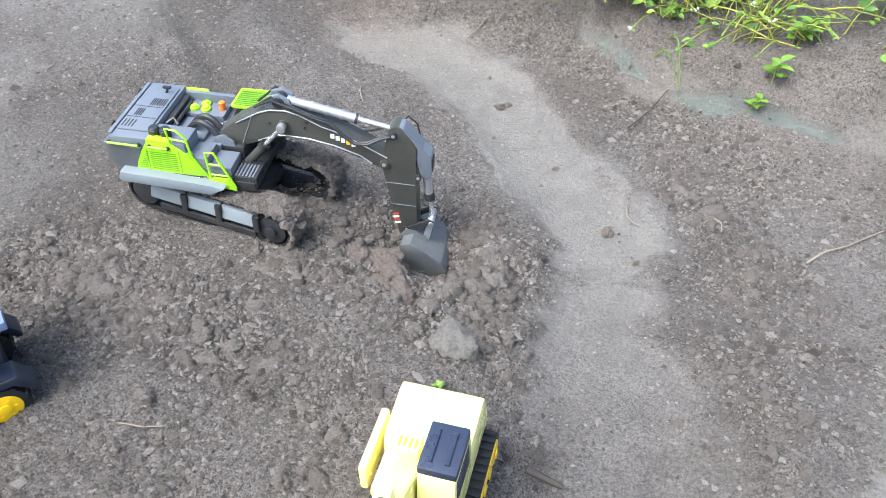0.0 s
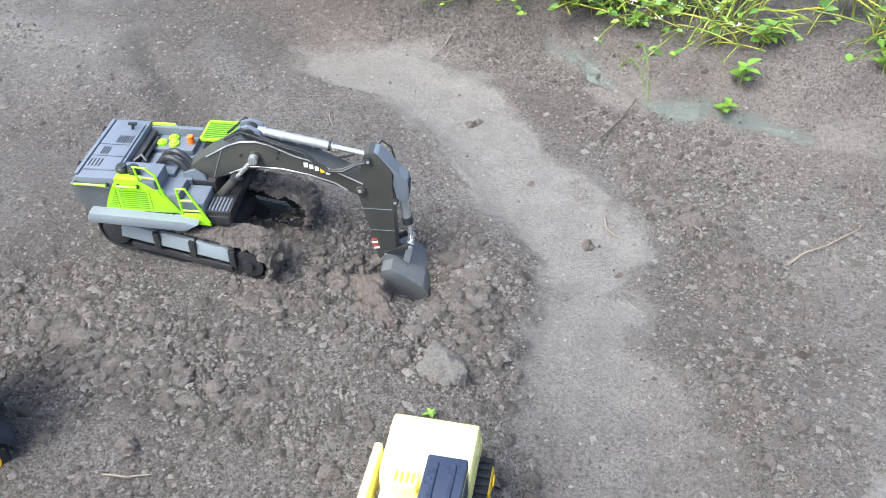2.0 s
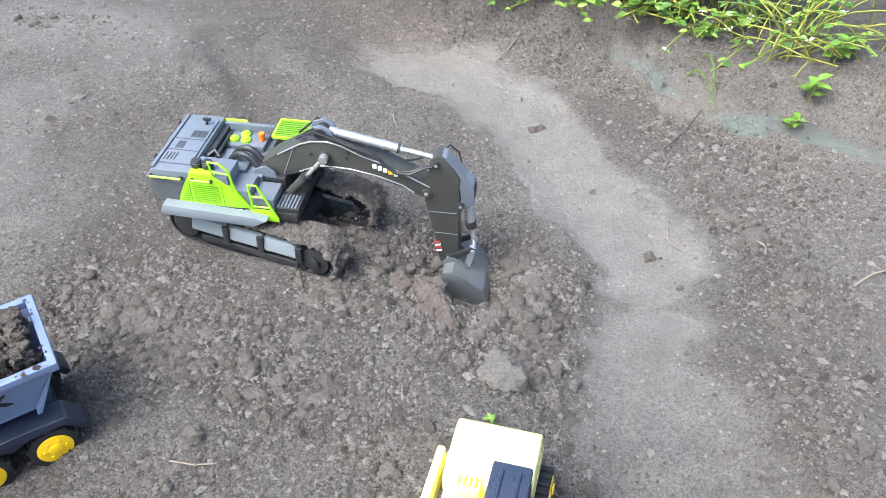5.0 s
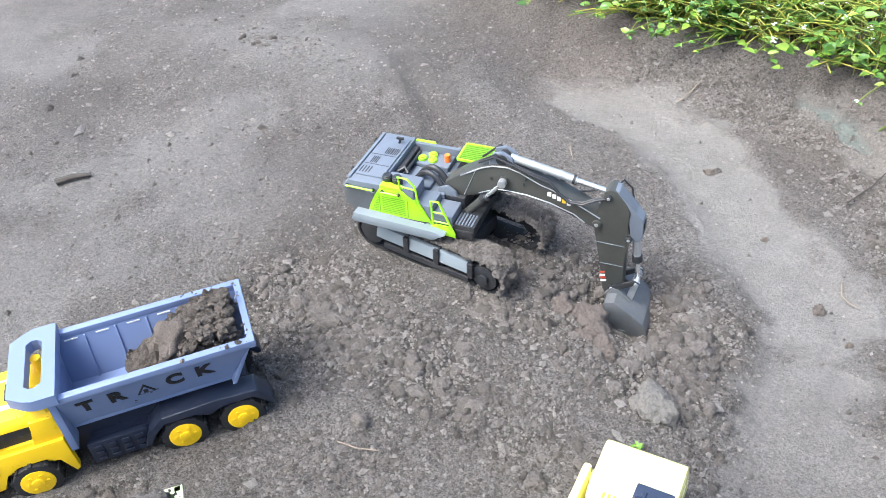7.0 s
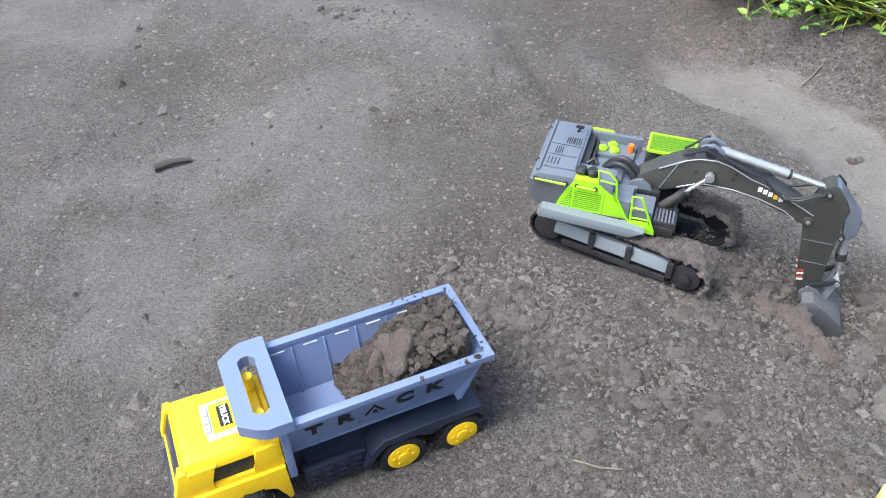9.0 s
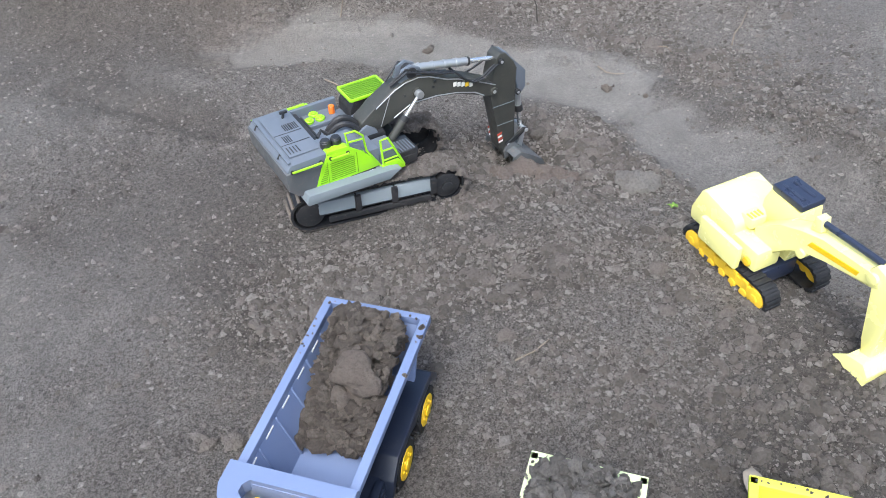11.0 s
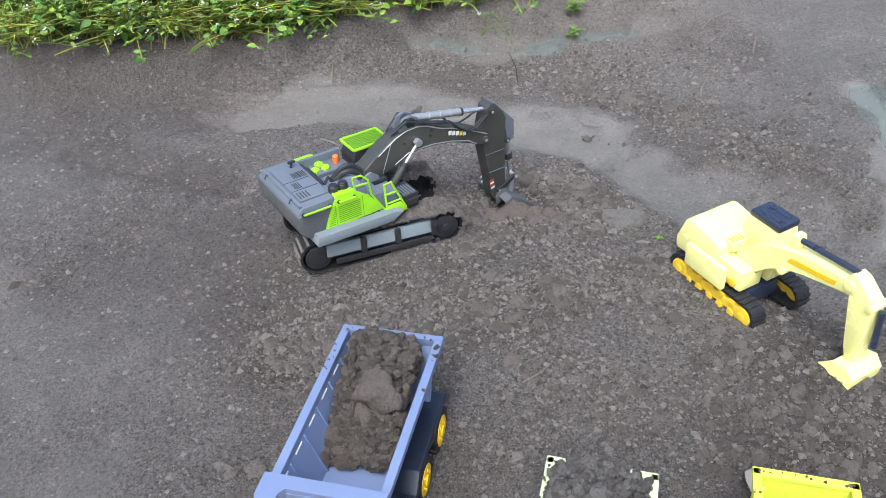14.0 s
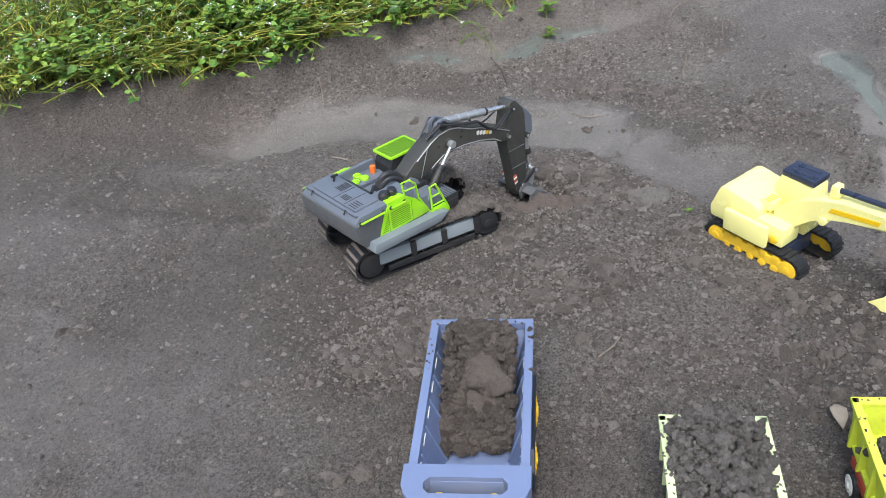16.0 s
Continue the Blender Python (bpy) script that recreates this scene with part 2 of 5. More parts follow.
def lettering(name, text, size, m, material, parent, label=""):
    cu = bpy.data.curves.new(name, "FONT")
    cu.body, cu.size, cu.extrude, cu.align_x, cu.align_y, cu.offset = text, size, 0.0005, "CENTER", "CENTER", size * 0.045
    tmp = bpy.data.objects.new("t", cu)
    scene.collection.objects.link(tmp)
    me = bpy.data.meshes.new_from_object(tmp.evaluated_get(bpy.context.evaluated_depsgraph_get()))
    bpy.data.objects.remove(tmp)
    me.name = name
    me.materials.clear()
    me.materials.append(material)
    ob = new(name, me)
    ob.parent, ob.matrix_local = parent, m
    return tagged(ob, label)


# ---- lie of the land ----
def hashed(i, j, seed):
    v = np.sin(i * 127.1 + j * 311.7 + seed * 74.7) * 43758.5453
    return v - np.floor(v)


def value_noise(x, y, size, seed):
    x, y = x / size, y / size
    i, j = np.floor(x), np.floor(y)
    u, v = x - i, y - j
    u, v = u * u * (3 - 2 * u), v * v * (3 - 2 * v)
    a, b, c, d = hashed(i, j, seed), hashed(i + 1, j, seed), hashed(i, j + 1, seed), hashed(i + 1, j + 1, seed)
    return (a + (b - a) * u + (c - a) * v + (a - b - c + d) * u * v) * 2 - 1


def step(a, b, v):
    t = np.clip((v - a) / (b - a), 0, 1)
    return t * t * (3 - 2 * t)


def near_line(x, y, pts):
    """The distance to a broken line."""
    best = np.full(np.shape(x), 1e9)
    for (ax, ay), (bx, by) in zip(pts, pts[1:]):
        dx, dy = bx - ax, by - ay
        t = np.clip(((x - ax) * dx + (y - ay) * dy) / (dx * dx + dy * dy), 0, 1)
        best = np.minimum(best, np.hypot(x - ax - t * dx, y - ay - t * dy))
    return best


def bump_at(x, y, cx, cy, rx, ry, turn=0.0):
    c, s = math.cos(radians(turn)), math.sin(radians(turn))
    u, v = (x - cx) * c + (y - cy) * s, -(x - cx) * s + (y - cy) * c
    return np.exp(-(u / rx) ** 2 - (v / ry) ** 2)


CHANNEL = [(-0.22, 1.63), (-0.02, 1.52), (0.1, 1.4), (0.185, 1.24), (0.23, 1.1), (0.268, 0.98), (0.277, 0.86), (0.268, 0.72), (0.26, 0.55), (0.25, 0.1)]
POOL = [(0.27, 1.62), (0.33, 1.57), (0.43, 1.42), (0.5, 1.37), (0.6, 1.31), (0.7, 1.25), (0.82, 1.18)]
POOL_EAST = [(0.79, 0.67), (0.7, 0.56), (0.62, 0.5), (0.48, 0.4), (0.38, 0.37)]
RUT = [(-0.62, 1.62), (-0.48, 1.4), (-0.42, 1.28)]
BANK_X, BANK_Y = [-3, -1.2, -0.6, -0.27, -0.05, 0.27, 0.45, 0.56, 0.75, 1.05, 1.6, 3], [3.3, 2.5, 2.1, 1.95, 1.84, 1.73, 1.55, 1.44, 1.39, 1.3, 1.12, 0.85]


# broken earth: centre, half axes, turn
BROKEN = [(0.05, 0.86, 0.1, 0.13, 10), (0.0, 0.77, 0.12, 0.08, -30), (-0.45, 0.745, 0.16, 0.06, -25), (-0.2, 0.635, 0.13, 0.06, -15), (-0.2, 0.82, 0.06, 0.035, -20), (-0.1, 0.92, 0.11, 0.07, 0), (0.47, 1.0, 0.09, 0.26, 6), (-0.12, 0.24, 0.2, 0.14, 30), (0.5, 0.75, 0.1, 0.2, 0)]


def masks(x, y):
    warp = 0.03 * value_noise(x, y, 0.3, 14) + 0.055 * value_noise(x, y, 0.13, 5) + 0.03 * value_noise(x, y, 0.04, 6) + 0.012 * value_noise(x, y, 0.014, 16)
    d = near_line(x, y, CHANNEL) + warp
    silt = (1 - step(0.07, 0.14, d)) * (0.5 + 0.5 * step(0.5, 0.9, y))
    silt = np.maximum(silt, 0.7 - 0.7 * step(0.005, 0.035, near_line(x, y, POOL) + warp * 0.6))
    silt = np.maximum(silt, 1 - step(0.015, 0.04, near_line(x, y, POOL_EAST) + warp * 0.6))
    flats = step(-0.1, 0.5, value_noise(x, y, 0.33, 8) + 0.5 * value_noise(x, y, 0.1, 9)) * step(-0.5, -0.9, x)
    silt = np.maximum(silt, 0.55 * flats)
    silt = np.maximum(silt, 0.75 * bump_at(x, y, -0.9, 1.65, 0.45, 0.12, -18))
    silt = np.maximum(silt, 0.42 * step(0.3, 0.55, x + warp) * step(-0.6, 0.3, value_noise(x, y, 0.2, 17)))
    behind = y - np.interp(x, BANK_X, BANK_Y)
    red = step(-0.45, -0.2, behind + warp) * (1 - step(-0.05, 0.1, behind)) * step(-0.7, -0.1, x) * (0.6 + 0.4 * value_noise(x, y, 0.2, 3))
    damp_shade = 0.85 * bump_at(x, y, 0.02, 0.88, 0.13, 0.15) + 0.5 * bump_at(x, y, -0.42, 0.72, 0.16, 0.06, -25) + 0.5 * bump_at(x, y, -0.15, 0.15, 0.3, 0.2)
    damp_shade = damp_shade + 0.28 * step(-0.25, -0.6, x + warp) * (1 - 0.6 * silt) + 0.45 * (1 - step(0.015, 0.06, near_line(x, y, RUT) + warp)) + 0.35 * step(0.1, 0.6, value_noise(x, y, 0.28, 21)) * (1 - silt)
    # shade beneath the weeds, painted as extra darkness in this mask
    damp_shade = damp_shade + 0.55 * step(0.03, 0.2, behind + warp) * step(-0.75, -0.5, x) * (1 - step(0.7, 1.0, x))
    damp_shade = damp_shade + 0.4 * np.clip(sum(bump_at(x, y, cx, cy, rx, ry, t) for cx, cy, rx, ry, t in BROKEN), 0, 1)
    close = 1 - step(1.5, 2.4, np.hypot(x + 0.2, y - 1.0))
    return silt * close, np.clip(red, 0, 1) * close, np.clip(damp_shade, 0, 0.85) * close, behind


def cobbles(x, y, size, seed):
    """Rounded lumps of about one size with creases between them."""
    i, j = np.floor(x / size), np.floor(y / size)
    near = np.full(np.shape(x), 9.0)
    for di in (-1, 0, 1):
        for dj in (-1, 0, 1):
            u, v = i + di, j + dj
            px, py = u + 0.1 + 0.8 * hashed(u, v, seed), v + 0.1 + 0.8 * hashed(u, v, seed + 1)
            r = 0.65 + 0.6 * hashed(u, v, seed + 2)
            near = np.minimum(near, ((x / size - px) ** 2 + (y / size - py) ** 2) / r)
    return 0.6 - np.clip(near, 0, 1.2)


def ground_z(x, y, rough=True):
    x, y = np.asarray(x, float), np.asarray(y, float)
    silt, red, damp_shade, behind = masks(x, y)
    d = near_line(x, y, CHANNEL)
    low = -0.05 * step(-0.12, 0.13, x + 0.3 * (y - 0.85)) * step(0.55, 0.82, y) * (1 - 0.5 * step(0.55, 1.0, x))
    z = np.minimum(-0.064 * (1 - step(0.04, 0.25, d)) * step(0.0, 0.5, y), low)
    z = z + 0.1 * step(-0.2, 0.03, behind) + 0.02 * step(0.4, 0.9, x)
    z = z + 0.024 * bump_at(x, y, -0.32, 0.96, 0.24, 0.2) + 0.012 * bump_at(x, y, 0.03, 0.6, 0.12, 0.08) + 0.022 * bump_at(x, y, -0.03, 0.25, 0.14, 0.12)
    z = z - 0.018 * bump_at(x, y, -0.68, 0.5, 0.28, 0.2, 35) - 0.03 * step(-0.7, -1.2, x) + 0.045 * bump_at(x, y, -1.05, 1.65, 0.5, 0.3)
    z = z - 0.04 * bump_at(x, y, -0.06, 0.92, 0.09, 0.07) - 0.034 * bump_at(x, y, 0.005, 0.89, 0.06, 0.055) + 0.014 * bump_at(x, y, 0.09, 0.86, 0.05, 0.1)
    z = z - 0.015 * (1 - step(0.0, 0.05, near_line(x, y, RUT))) + 0.008 * value_noise(x, y, 0.3, 1)
    edge = 0.04 * value_noise(x, y, 0.12, 15) + 0.012 * value_noise(x, y, 0.035, 6)
    z = z - 0.012 * (1 - step(0.008, 0.017, near_line(x, y, POOL) + edge)) - 0.008 * (1 - step(0.018, 0.028, near_line(x, y, POOL_EAST) + edge))
    if rough:
        k = (1 - 0.93 * silt)
        k = k * (1 - 0.5 * step(-0.55, -0.8, x)) * (1 - step(1.5, 2.4, np.hypot(x + 0.2, y - 1.0)))
        tread = bump_at(x, y, -0.32, 0.955, 0.2, 0.11, -15) + bump_at(x, y, 0.045, 0.453, 0.11, 0.08, 80)
        k = k * (1 - 0.7 * np.clip(tread, 0, 1))
        heaps = sum(bump_at(x, y, cx, cy, 1.1 * rx, 1.1 * ry, t) for cx, cy, rx, ry, t in BROKEN)
        lumpy = np.clip(heaps + 0.75 * step(0.0, 0.5, value_noise(x, y, 0.15, 31) + 0.5 * value_noise(x, y, 0.05, 32)), 0.1, 1.0)
        z = z + k * (0.006 * value_noise(x, y, 0.09, 2) + 0.003 * value_noise(x, y, 0.034, 4) + 0.0022 * value_noise(x, y, 0.0085, 11))
        z = z + k * lumpy * (0.0075 * cobbles(x, y, 0.027, 51) + 0.005 * cobbles(x, y, 0.0135, 61)) + k * 0.0026 * cobbles(x, y, 0.0085, 71)
        z = z + 0.0012 * silt * value_noise(x, y, 0.05, 12)
    return z


def gz(x, y):
    return float(ground_z(np.array([x]), np.array([y]), False)[0])


def sheet(name, xs, ys, material, label):
    """The ground as one grid with its soil masks."""
    X, Y = np.meshgrid(xs, ys)
    Z = ground_z(X, Y)
    nx, ny = len(xs), len(ys)
    co = np.stack((X, Y, Z), -1).reshape(-1, 3)
    i = (np.arange(ny - 1)[:, None] * nx + np.arange(nx - 1)[None]).ravel()
    quads = np.stack((i, i + 1, i + nx + 1, i + nx), -1)
    me = mesh_arrays(name, co, quads, material)
    silt, red, damp_shade, _ = masks(X, Y)
    edge = 0.04 * value_noise(X, Y, 0.12, 15) + 0.012 * value_noise(X, Y, 0.035, 6)
    pool = np.maximum(1 - step(0.006, 0.015, near_line(X, Y, POOL) + edge), 1 - step(0.016, 0.028, near_line(X, Y, POOL_EAST) + edge))
    col = np.stack((silt, red, damp_shade, pool), -1).reshape(-1)
    a = me.attributes.new("soil", "FLOAT_COLOR", "POINT")
    a.data.foreach_set("color", col.astype(np.float32))
    return tagged(new(name, me), label, "ground", kind="structure")


def mesh_arrays(name, co, faces, material):
    me = bpy.data.meshes.new(name)
    k = faces.shape[1]
    me.vertices.add(len(co)), me.loops.add(faces.size), me.polygons.add(len(faces))
    me.vertices.foreach_set("co", np.ascontiguousarray(co, np.float32).ravel())
    me.loops.foreach_set("vertex_index", np.ascontiguousarray(faces, np.int32).ravel())
    me.polygons.foreach_set("loop_start", np.arange(0, faces.size, k, dtype=np.int32))
    me.polygons.foreach_set("use_smooth", np.ones(len(faces), bool))
    me.update(calc_edges=True)
    me.validate()
    me.materials.append(material)
    return me


def spread(lo, hi, fine, edge):
    """Fine steps in the middle, widening out to the horizon."""
    mid = np.arange(lo, hi, fine)
    out = edge * np.array([0.02, 0.06, 0.14, 0.3, 0.7, 1.5, 4, 12, 40, 150, 600])
    return np.concatenate((lo - out[::-1], mid, hi + out))


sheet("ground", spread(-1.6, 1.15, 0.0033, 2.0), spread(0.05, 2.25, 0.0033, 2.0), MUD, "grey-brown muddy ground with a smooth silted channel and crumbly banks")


# ---- loose earth ----
def lump_shape(sub):
    if sub == 0:
        v = np.array([(1, 0, 0), (-1, 0, 0), (0, 1, 0), (0, -1, 0), (0, 0, 1), (0, 0, -1)], float)
        return v, np.array([(0, 2, 4), (2, 1, 4), (1, 3, 4), (3, 0, 4), (2, 0, 5), (1, 2, 5), (3, 1, 5), (0, 3, 5)])
    b = bmesh.new()
    bmesh.ops.create_icosphere(b, subdivisions=sub, radius=1.0)
    v = np.array([p.co[:] for p in b.verts])
    f = np.array([[q.index for q in p.verts] for p in b.faces])
    b.free()
    return v, f


def lumps(name, where, radii, sub, material, label, seed, category="soil", lift=0.25, bases=None, group=""):
    """Many uneven clods in one mesh."""
    rng = np.random.default_rng(seed)
    v, f = lump_shape(sub)
    n = len(where)
    ang = rng.uniform(0, 6.283, (n, 1))
    stretch = rng.uniform(0.65, 1.25, (n, 1, 3)) * np.array([1, 1, 0.8])
    k = np.ones((n, len(v)))
    for freq, amp in ((2.2, 0.24), (4.5, 0.2), (8.0, 0.12)):
        way = rng.normal(size=(n, 3))
        way *= freq / np.linalg.norm(way, axis=1, keepdims=True)
        k = k + amp * np.sin(np.einsum("vc,nc->nv", v, way) + rng.uniform(0, 6.283, (n, 1)))
    k = k * (1 + rng.uniform(-0.11, 0.11, (n, len(v))) * (2.0 if sub < 2 else 1.0))
    p = v[None] * stretch * k[..., None] * radii[:, None, None]
    c, s = np.cos(ang), np.sin(ang)
    q = np.stack((p[..., 0] * c - p[..., 1] * s, p[..., 0] * s + p[..., 1] * c, p[..., 2]), -1)
    z = ground_z(where[:, 0], where[:, 1]) if bases is None else bases
    q += np.stack((where[:, 0], where[:, 1], z + lift * radii), -1)[:, None]
    faces = (f[None] + (np.arange(n) * len(v))[:, None, None]).reshape(-1, 3)
    me = mesh_arrays(name, q.reshape(-1, 3), faces, material)
    if sub < 2:
        me.polygons.foreach_set("use_smooth", np.zeros(len(faces), bool))
    return tagged(new(name, me), label, category, group, "stuff")


def scatter(rng, n, cx, cy, rx, ry, turn=0.0):
    a, r = rng.uniform(0, 6.283, n), np.sqrt(rng.uniform(0, 1, n)) * (1 + 0.25 * rng.normal(size=n))
    u, v = rx * r * np.cos(a), ry * r * np.sin(a)
    c, s = math.cos(radians(turn)), math.sin(radians(turn))
    return np.stack((cx + u * c - v * s, cy + u * s + v * c), -1)


rng = np.random.default_rng(4)
# heaps of broken earth: centre, half axes, turn, count, size
HEAPS = [(0.06, 0.87, 0.09, 0.14, 10, 1190, 0.0058), (0.0, 0.77, 0.13, 0.08, -30, 714, 0.0049), (-0.45, 0.745, 0.17, 0.065, -25, 1054, 0.0051), (-0.4, 0.8, 0.16, 0.05, -25, 442, 0.0034), (-0.2, 0.635, 0.13, 0.06, -15, 510, 0.0046),
         (-0.2, 0.82, 0.06, 0.03, -20, 187, 0.0053), (0.5, 1.02, 0.1, 0.3, 6, 714, 0.0042), (0.48, 0.7, 0.1, 0.25, 0, 510, 0.0039), (0.62, 0.9, 0.14, 0.3, 0, 408, 0.0031), (-0.1, 0.92, 0.12, 0.08, 0, 646, 0.0049),
         (0.02, 0.55, 0.16, 0.1, 20, 272, 0.0034), (-0.14, 0.24, 0.25, 0.16, 30, 952, 0.0051), (0.1, 0.15, 0.16, 0.18, 0, 561, 0.0051), (-0.62, 0.36, 0.05, 0.04, 30, 102, 0.0061), (0.15, 1.62, 0.3, 0.06, -28, 510, 0.0031),
         (0.5, 1.25, 0.2, 0.08, -35, 578, 0.0033), (-0.3, 0.45, 0.14, 0.1, 20, 272, 0.0033), (0.42, 1.13, 0.05, 0.1, 10, 221, 0.0044), (-0.55, 0.75, 0.25, 0.2, 0, 374, 0.0024), (-0.95, 1.66, 0.16, 0.045, -20, 289, 0.0051),
         (-0.7, 0.8, 0.9, 0.6, 0, 714, 0.002), (-0.8, 1.4, 0.7, 0.3, 0, 442, 0.002)]
where = np.concatenate([scatter(rng, n, cx, cy, rx, ry, t) for cx, cy, rx, ry, t, n, s in HEAPS])
radii = np.concatenate([s * np.exp(0.5 * rng.normal(size=n)) for *_, n, s in HEAPS])
silt = masks(where[:, 0], where[:, 1])[0]
patchy = 0.25 + 0.75 * step(-0.35, 0.25, value_noise(where[:, 0], where[:, 1], 0.11, 41) + 0.5 * value_noise(where[:, 0], where[:, 1], 0.04, 42))
keep = (rng.uniform(0, 1, len(where)) > 0.93 * silt) & (rng.uniform(0, 1, len(where)) < patchy)
where, radii = where[keep], np.clip(0.78 * radii[keep], 0.0018, 0.015)
big = radii > 0.0042
lumps("clods", where[big], radii[big], 2, CLOD, "grey-brown broken clods of earth strewn over the mud", 11, lift=-0.1)
lumps("small_clods", where[~big], radii[~big], 1, CLOD, "small grey-brown clods of earth strewn over the mud", 13, lift=0.1)
where = np.concatenate([scatter(rng, n * 8, cx, cy, rx * 1.25, ry * 1.25, t) for cx, cy, rx, ry, t, n, s in HEAPS] + [rng.uniform((-1.7, 0.0), (1.2, 2.3), (44000, 2))])
silt = masks(where[:, 0], where[:, 1])[0]
patchy = 0.4 + 0.6 * step(-0.35, 0.25, value_noise(where[:, 0], where[:, 1], 0.09, 43))
where = where[(rng.uniform(0, 1, len(where)) > 0.86 * silt) & (rng.uniform(0, 1, len(where)) < patchy)]
lumps("crumbs", where, 0.002 * np.exp(0.5 * rng.normal(size=len(where))), 0, CRUMB, "fine dry crumbs of soil over the ground", 12, lift=0.15)


# ---- the black and lime toy excavator ----
def crawler(parent, name, x0, x1, y0, y1, r, tread, frame_mat, wheel_mat, shoes, label):
    """A crawler track: rubber loop with shoes, side frame and end wheels."""
    loop = part(name, bmesh.new(), tread, parent, label)
    b = bmesh.new()
    n, out, inn = 14, [], []
    path = [(x0 - r * math.sin(math.pi * k / n), r + r * math.cos(math.pi * k / n)) for k in range(n + 1)]
    path += [(x1 + r * math.sin(math.pi * k / n), r - r * math.cos(math.pi * k / n)) for k in range(n + 1)]
    path_in = [(x0 - (r - 0.004) * math.sin(math.pi * k / n), r + (r - 0.004) * math.cos(math.pi * k / n)) for k in range(n + 1)]
    path_in += [(x1 + (r - 0.004) * math.sin(math.pi * k / n), r - (r - 0.004) * math.cos(math.pi * k / n)) for k in range(n + 1)]
    rows = [[b.verts.new((x, y, z)) for x, z in p] for p, y in ((path, y0), (path, y1), (path_in, y1), (path_in, y0))]
    m = len(path)
    for a, c in zip(rows, rows[1:] + rows[:1]):
        for i in range(m):
            b.faces.new((a[i], a[(i + 1) % m], c[(i + 1) % m], c[i]))
    # shoes round the loop
    total = 2 * (x1 - x0) + 2 * math.pi * r
    shoe_mesh = finish(box(-0.0027, 0.0027, y0, y1, -0.0012, 0.0022, 0.0006), "track_shoe", tread)
    for i in range(shoes):
        s = total * i / shoes
        if s < x1 - x0:
            x, z, a = x0 + s, 2 * r, 0.0
        elif s < x1 - x0 + math.pi * r:
            a = (s - (x1 - x0)) / r
            x, z = x1 + r * math.sin(a), r + r * math.cos(a)
        elif s < 2 * (x1 - x0) + math.pi * r:
            x, z, a = x1 - (s - (x1 - x0) - math.pi * r), 0.0, math.pi
        else:
            a = math.pi + (s - 2 * (x1 - x0) - math.pi * r) / r
            x, z = x0 + r * math.sin(a), r + r * math.cos(a)
        shoe = new("track_shoe", shoe_mesh)
        shoe.parent = loop
        shoe.matrix_local = Matrix.Translation((x, 0, z)) @ Matrix.Rotation(a, 4, "Y")
    loop.data = finish(b, name, RUBBER)
    side = -1 if (y0 + y1) < 0 else 1
    face = y0 if side < 0 else y1
    part("track_frame", prism([(x0, r * 0.75), (x1, r * 0.75), (x1, r * 1.25), (x1 - 0.02, r * 1.5), (x0 + 0.02, r * 1.5), (x0, r * 1.25)], min(face, face - side * 0.012), max(face, face - side * 0.012), 0.002), frame_mat, loop)
    for x in (x0, x1):
        w = part("wheel", disc(x, min(face + side * 0.001, face - side * 0.01), max(face + side * 0.001, face - side * 0.01), r, r * 0.72), wheel_mat, loop)
    return loop


M_EXC = pose(-0.31, 0.966, 0.0215, 0, 2.5, -17.3)
SLEW = M_EXC.inverted() @ pose(-0.31, 0.966, 0.0215, 0, 2.5, -4.5)


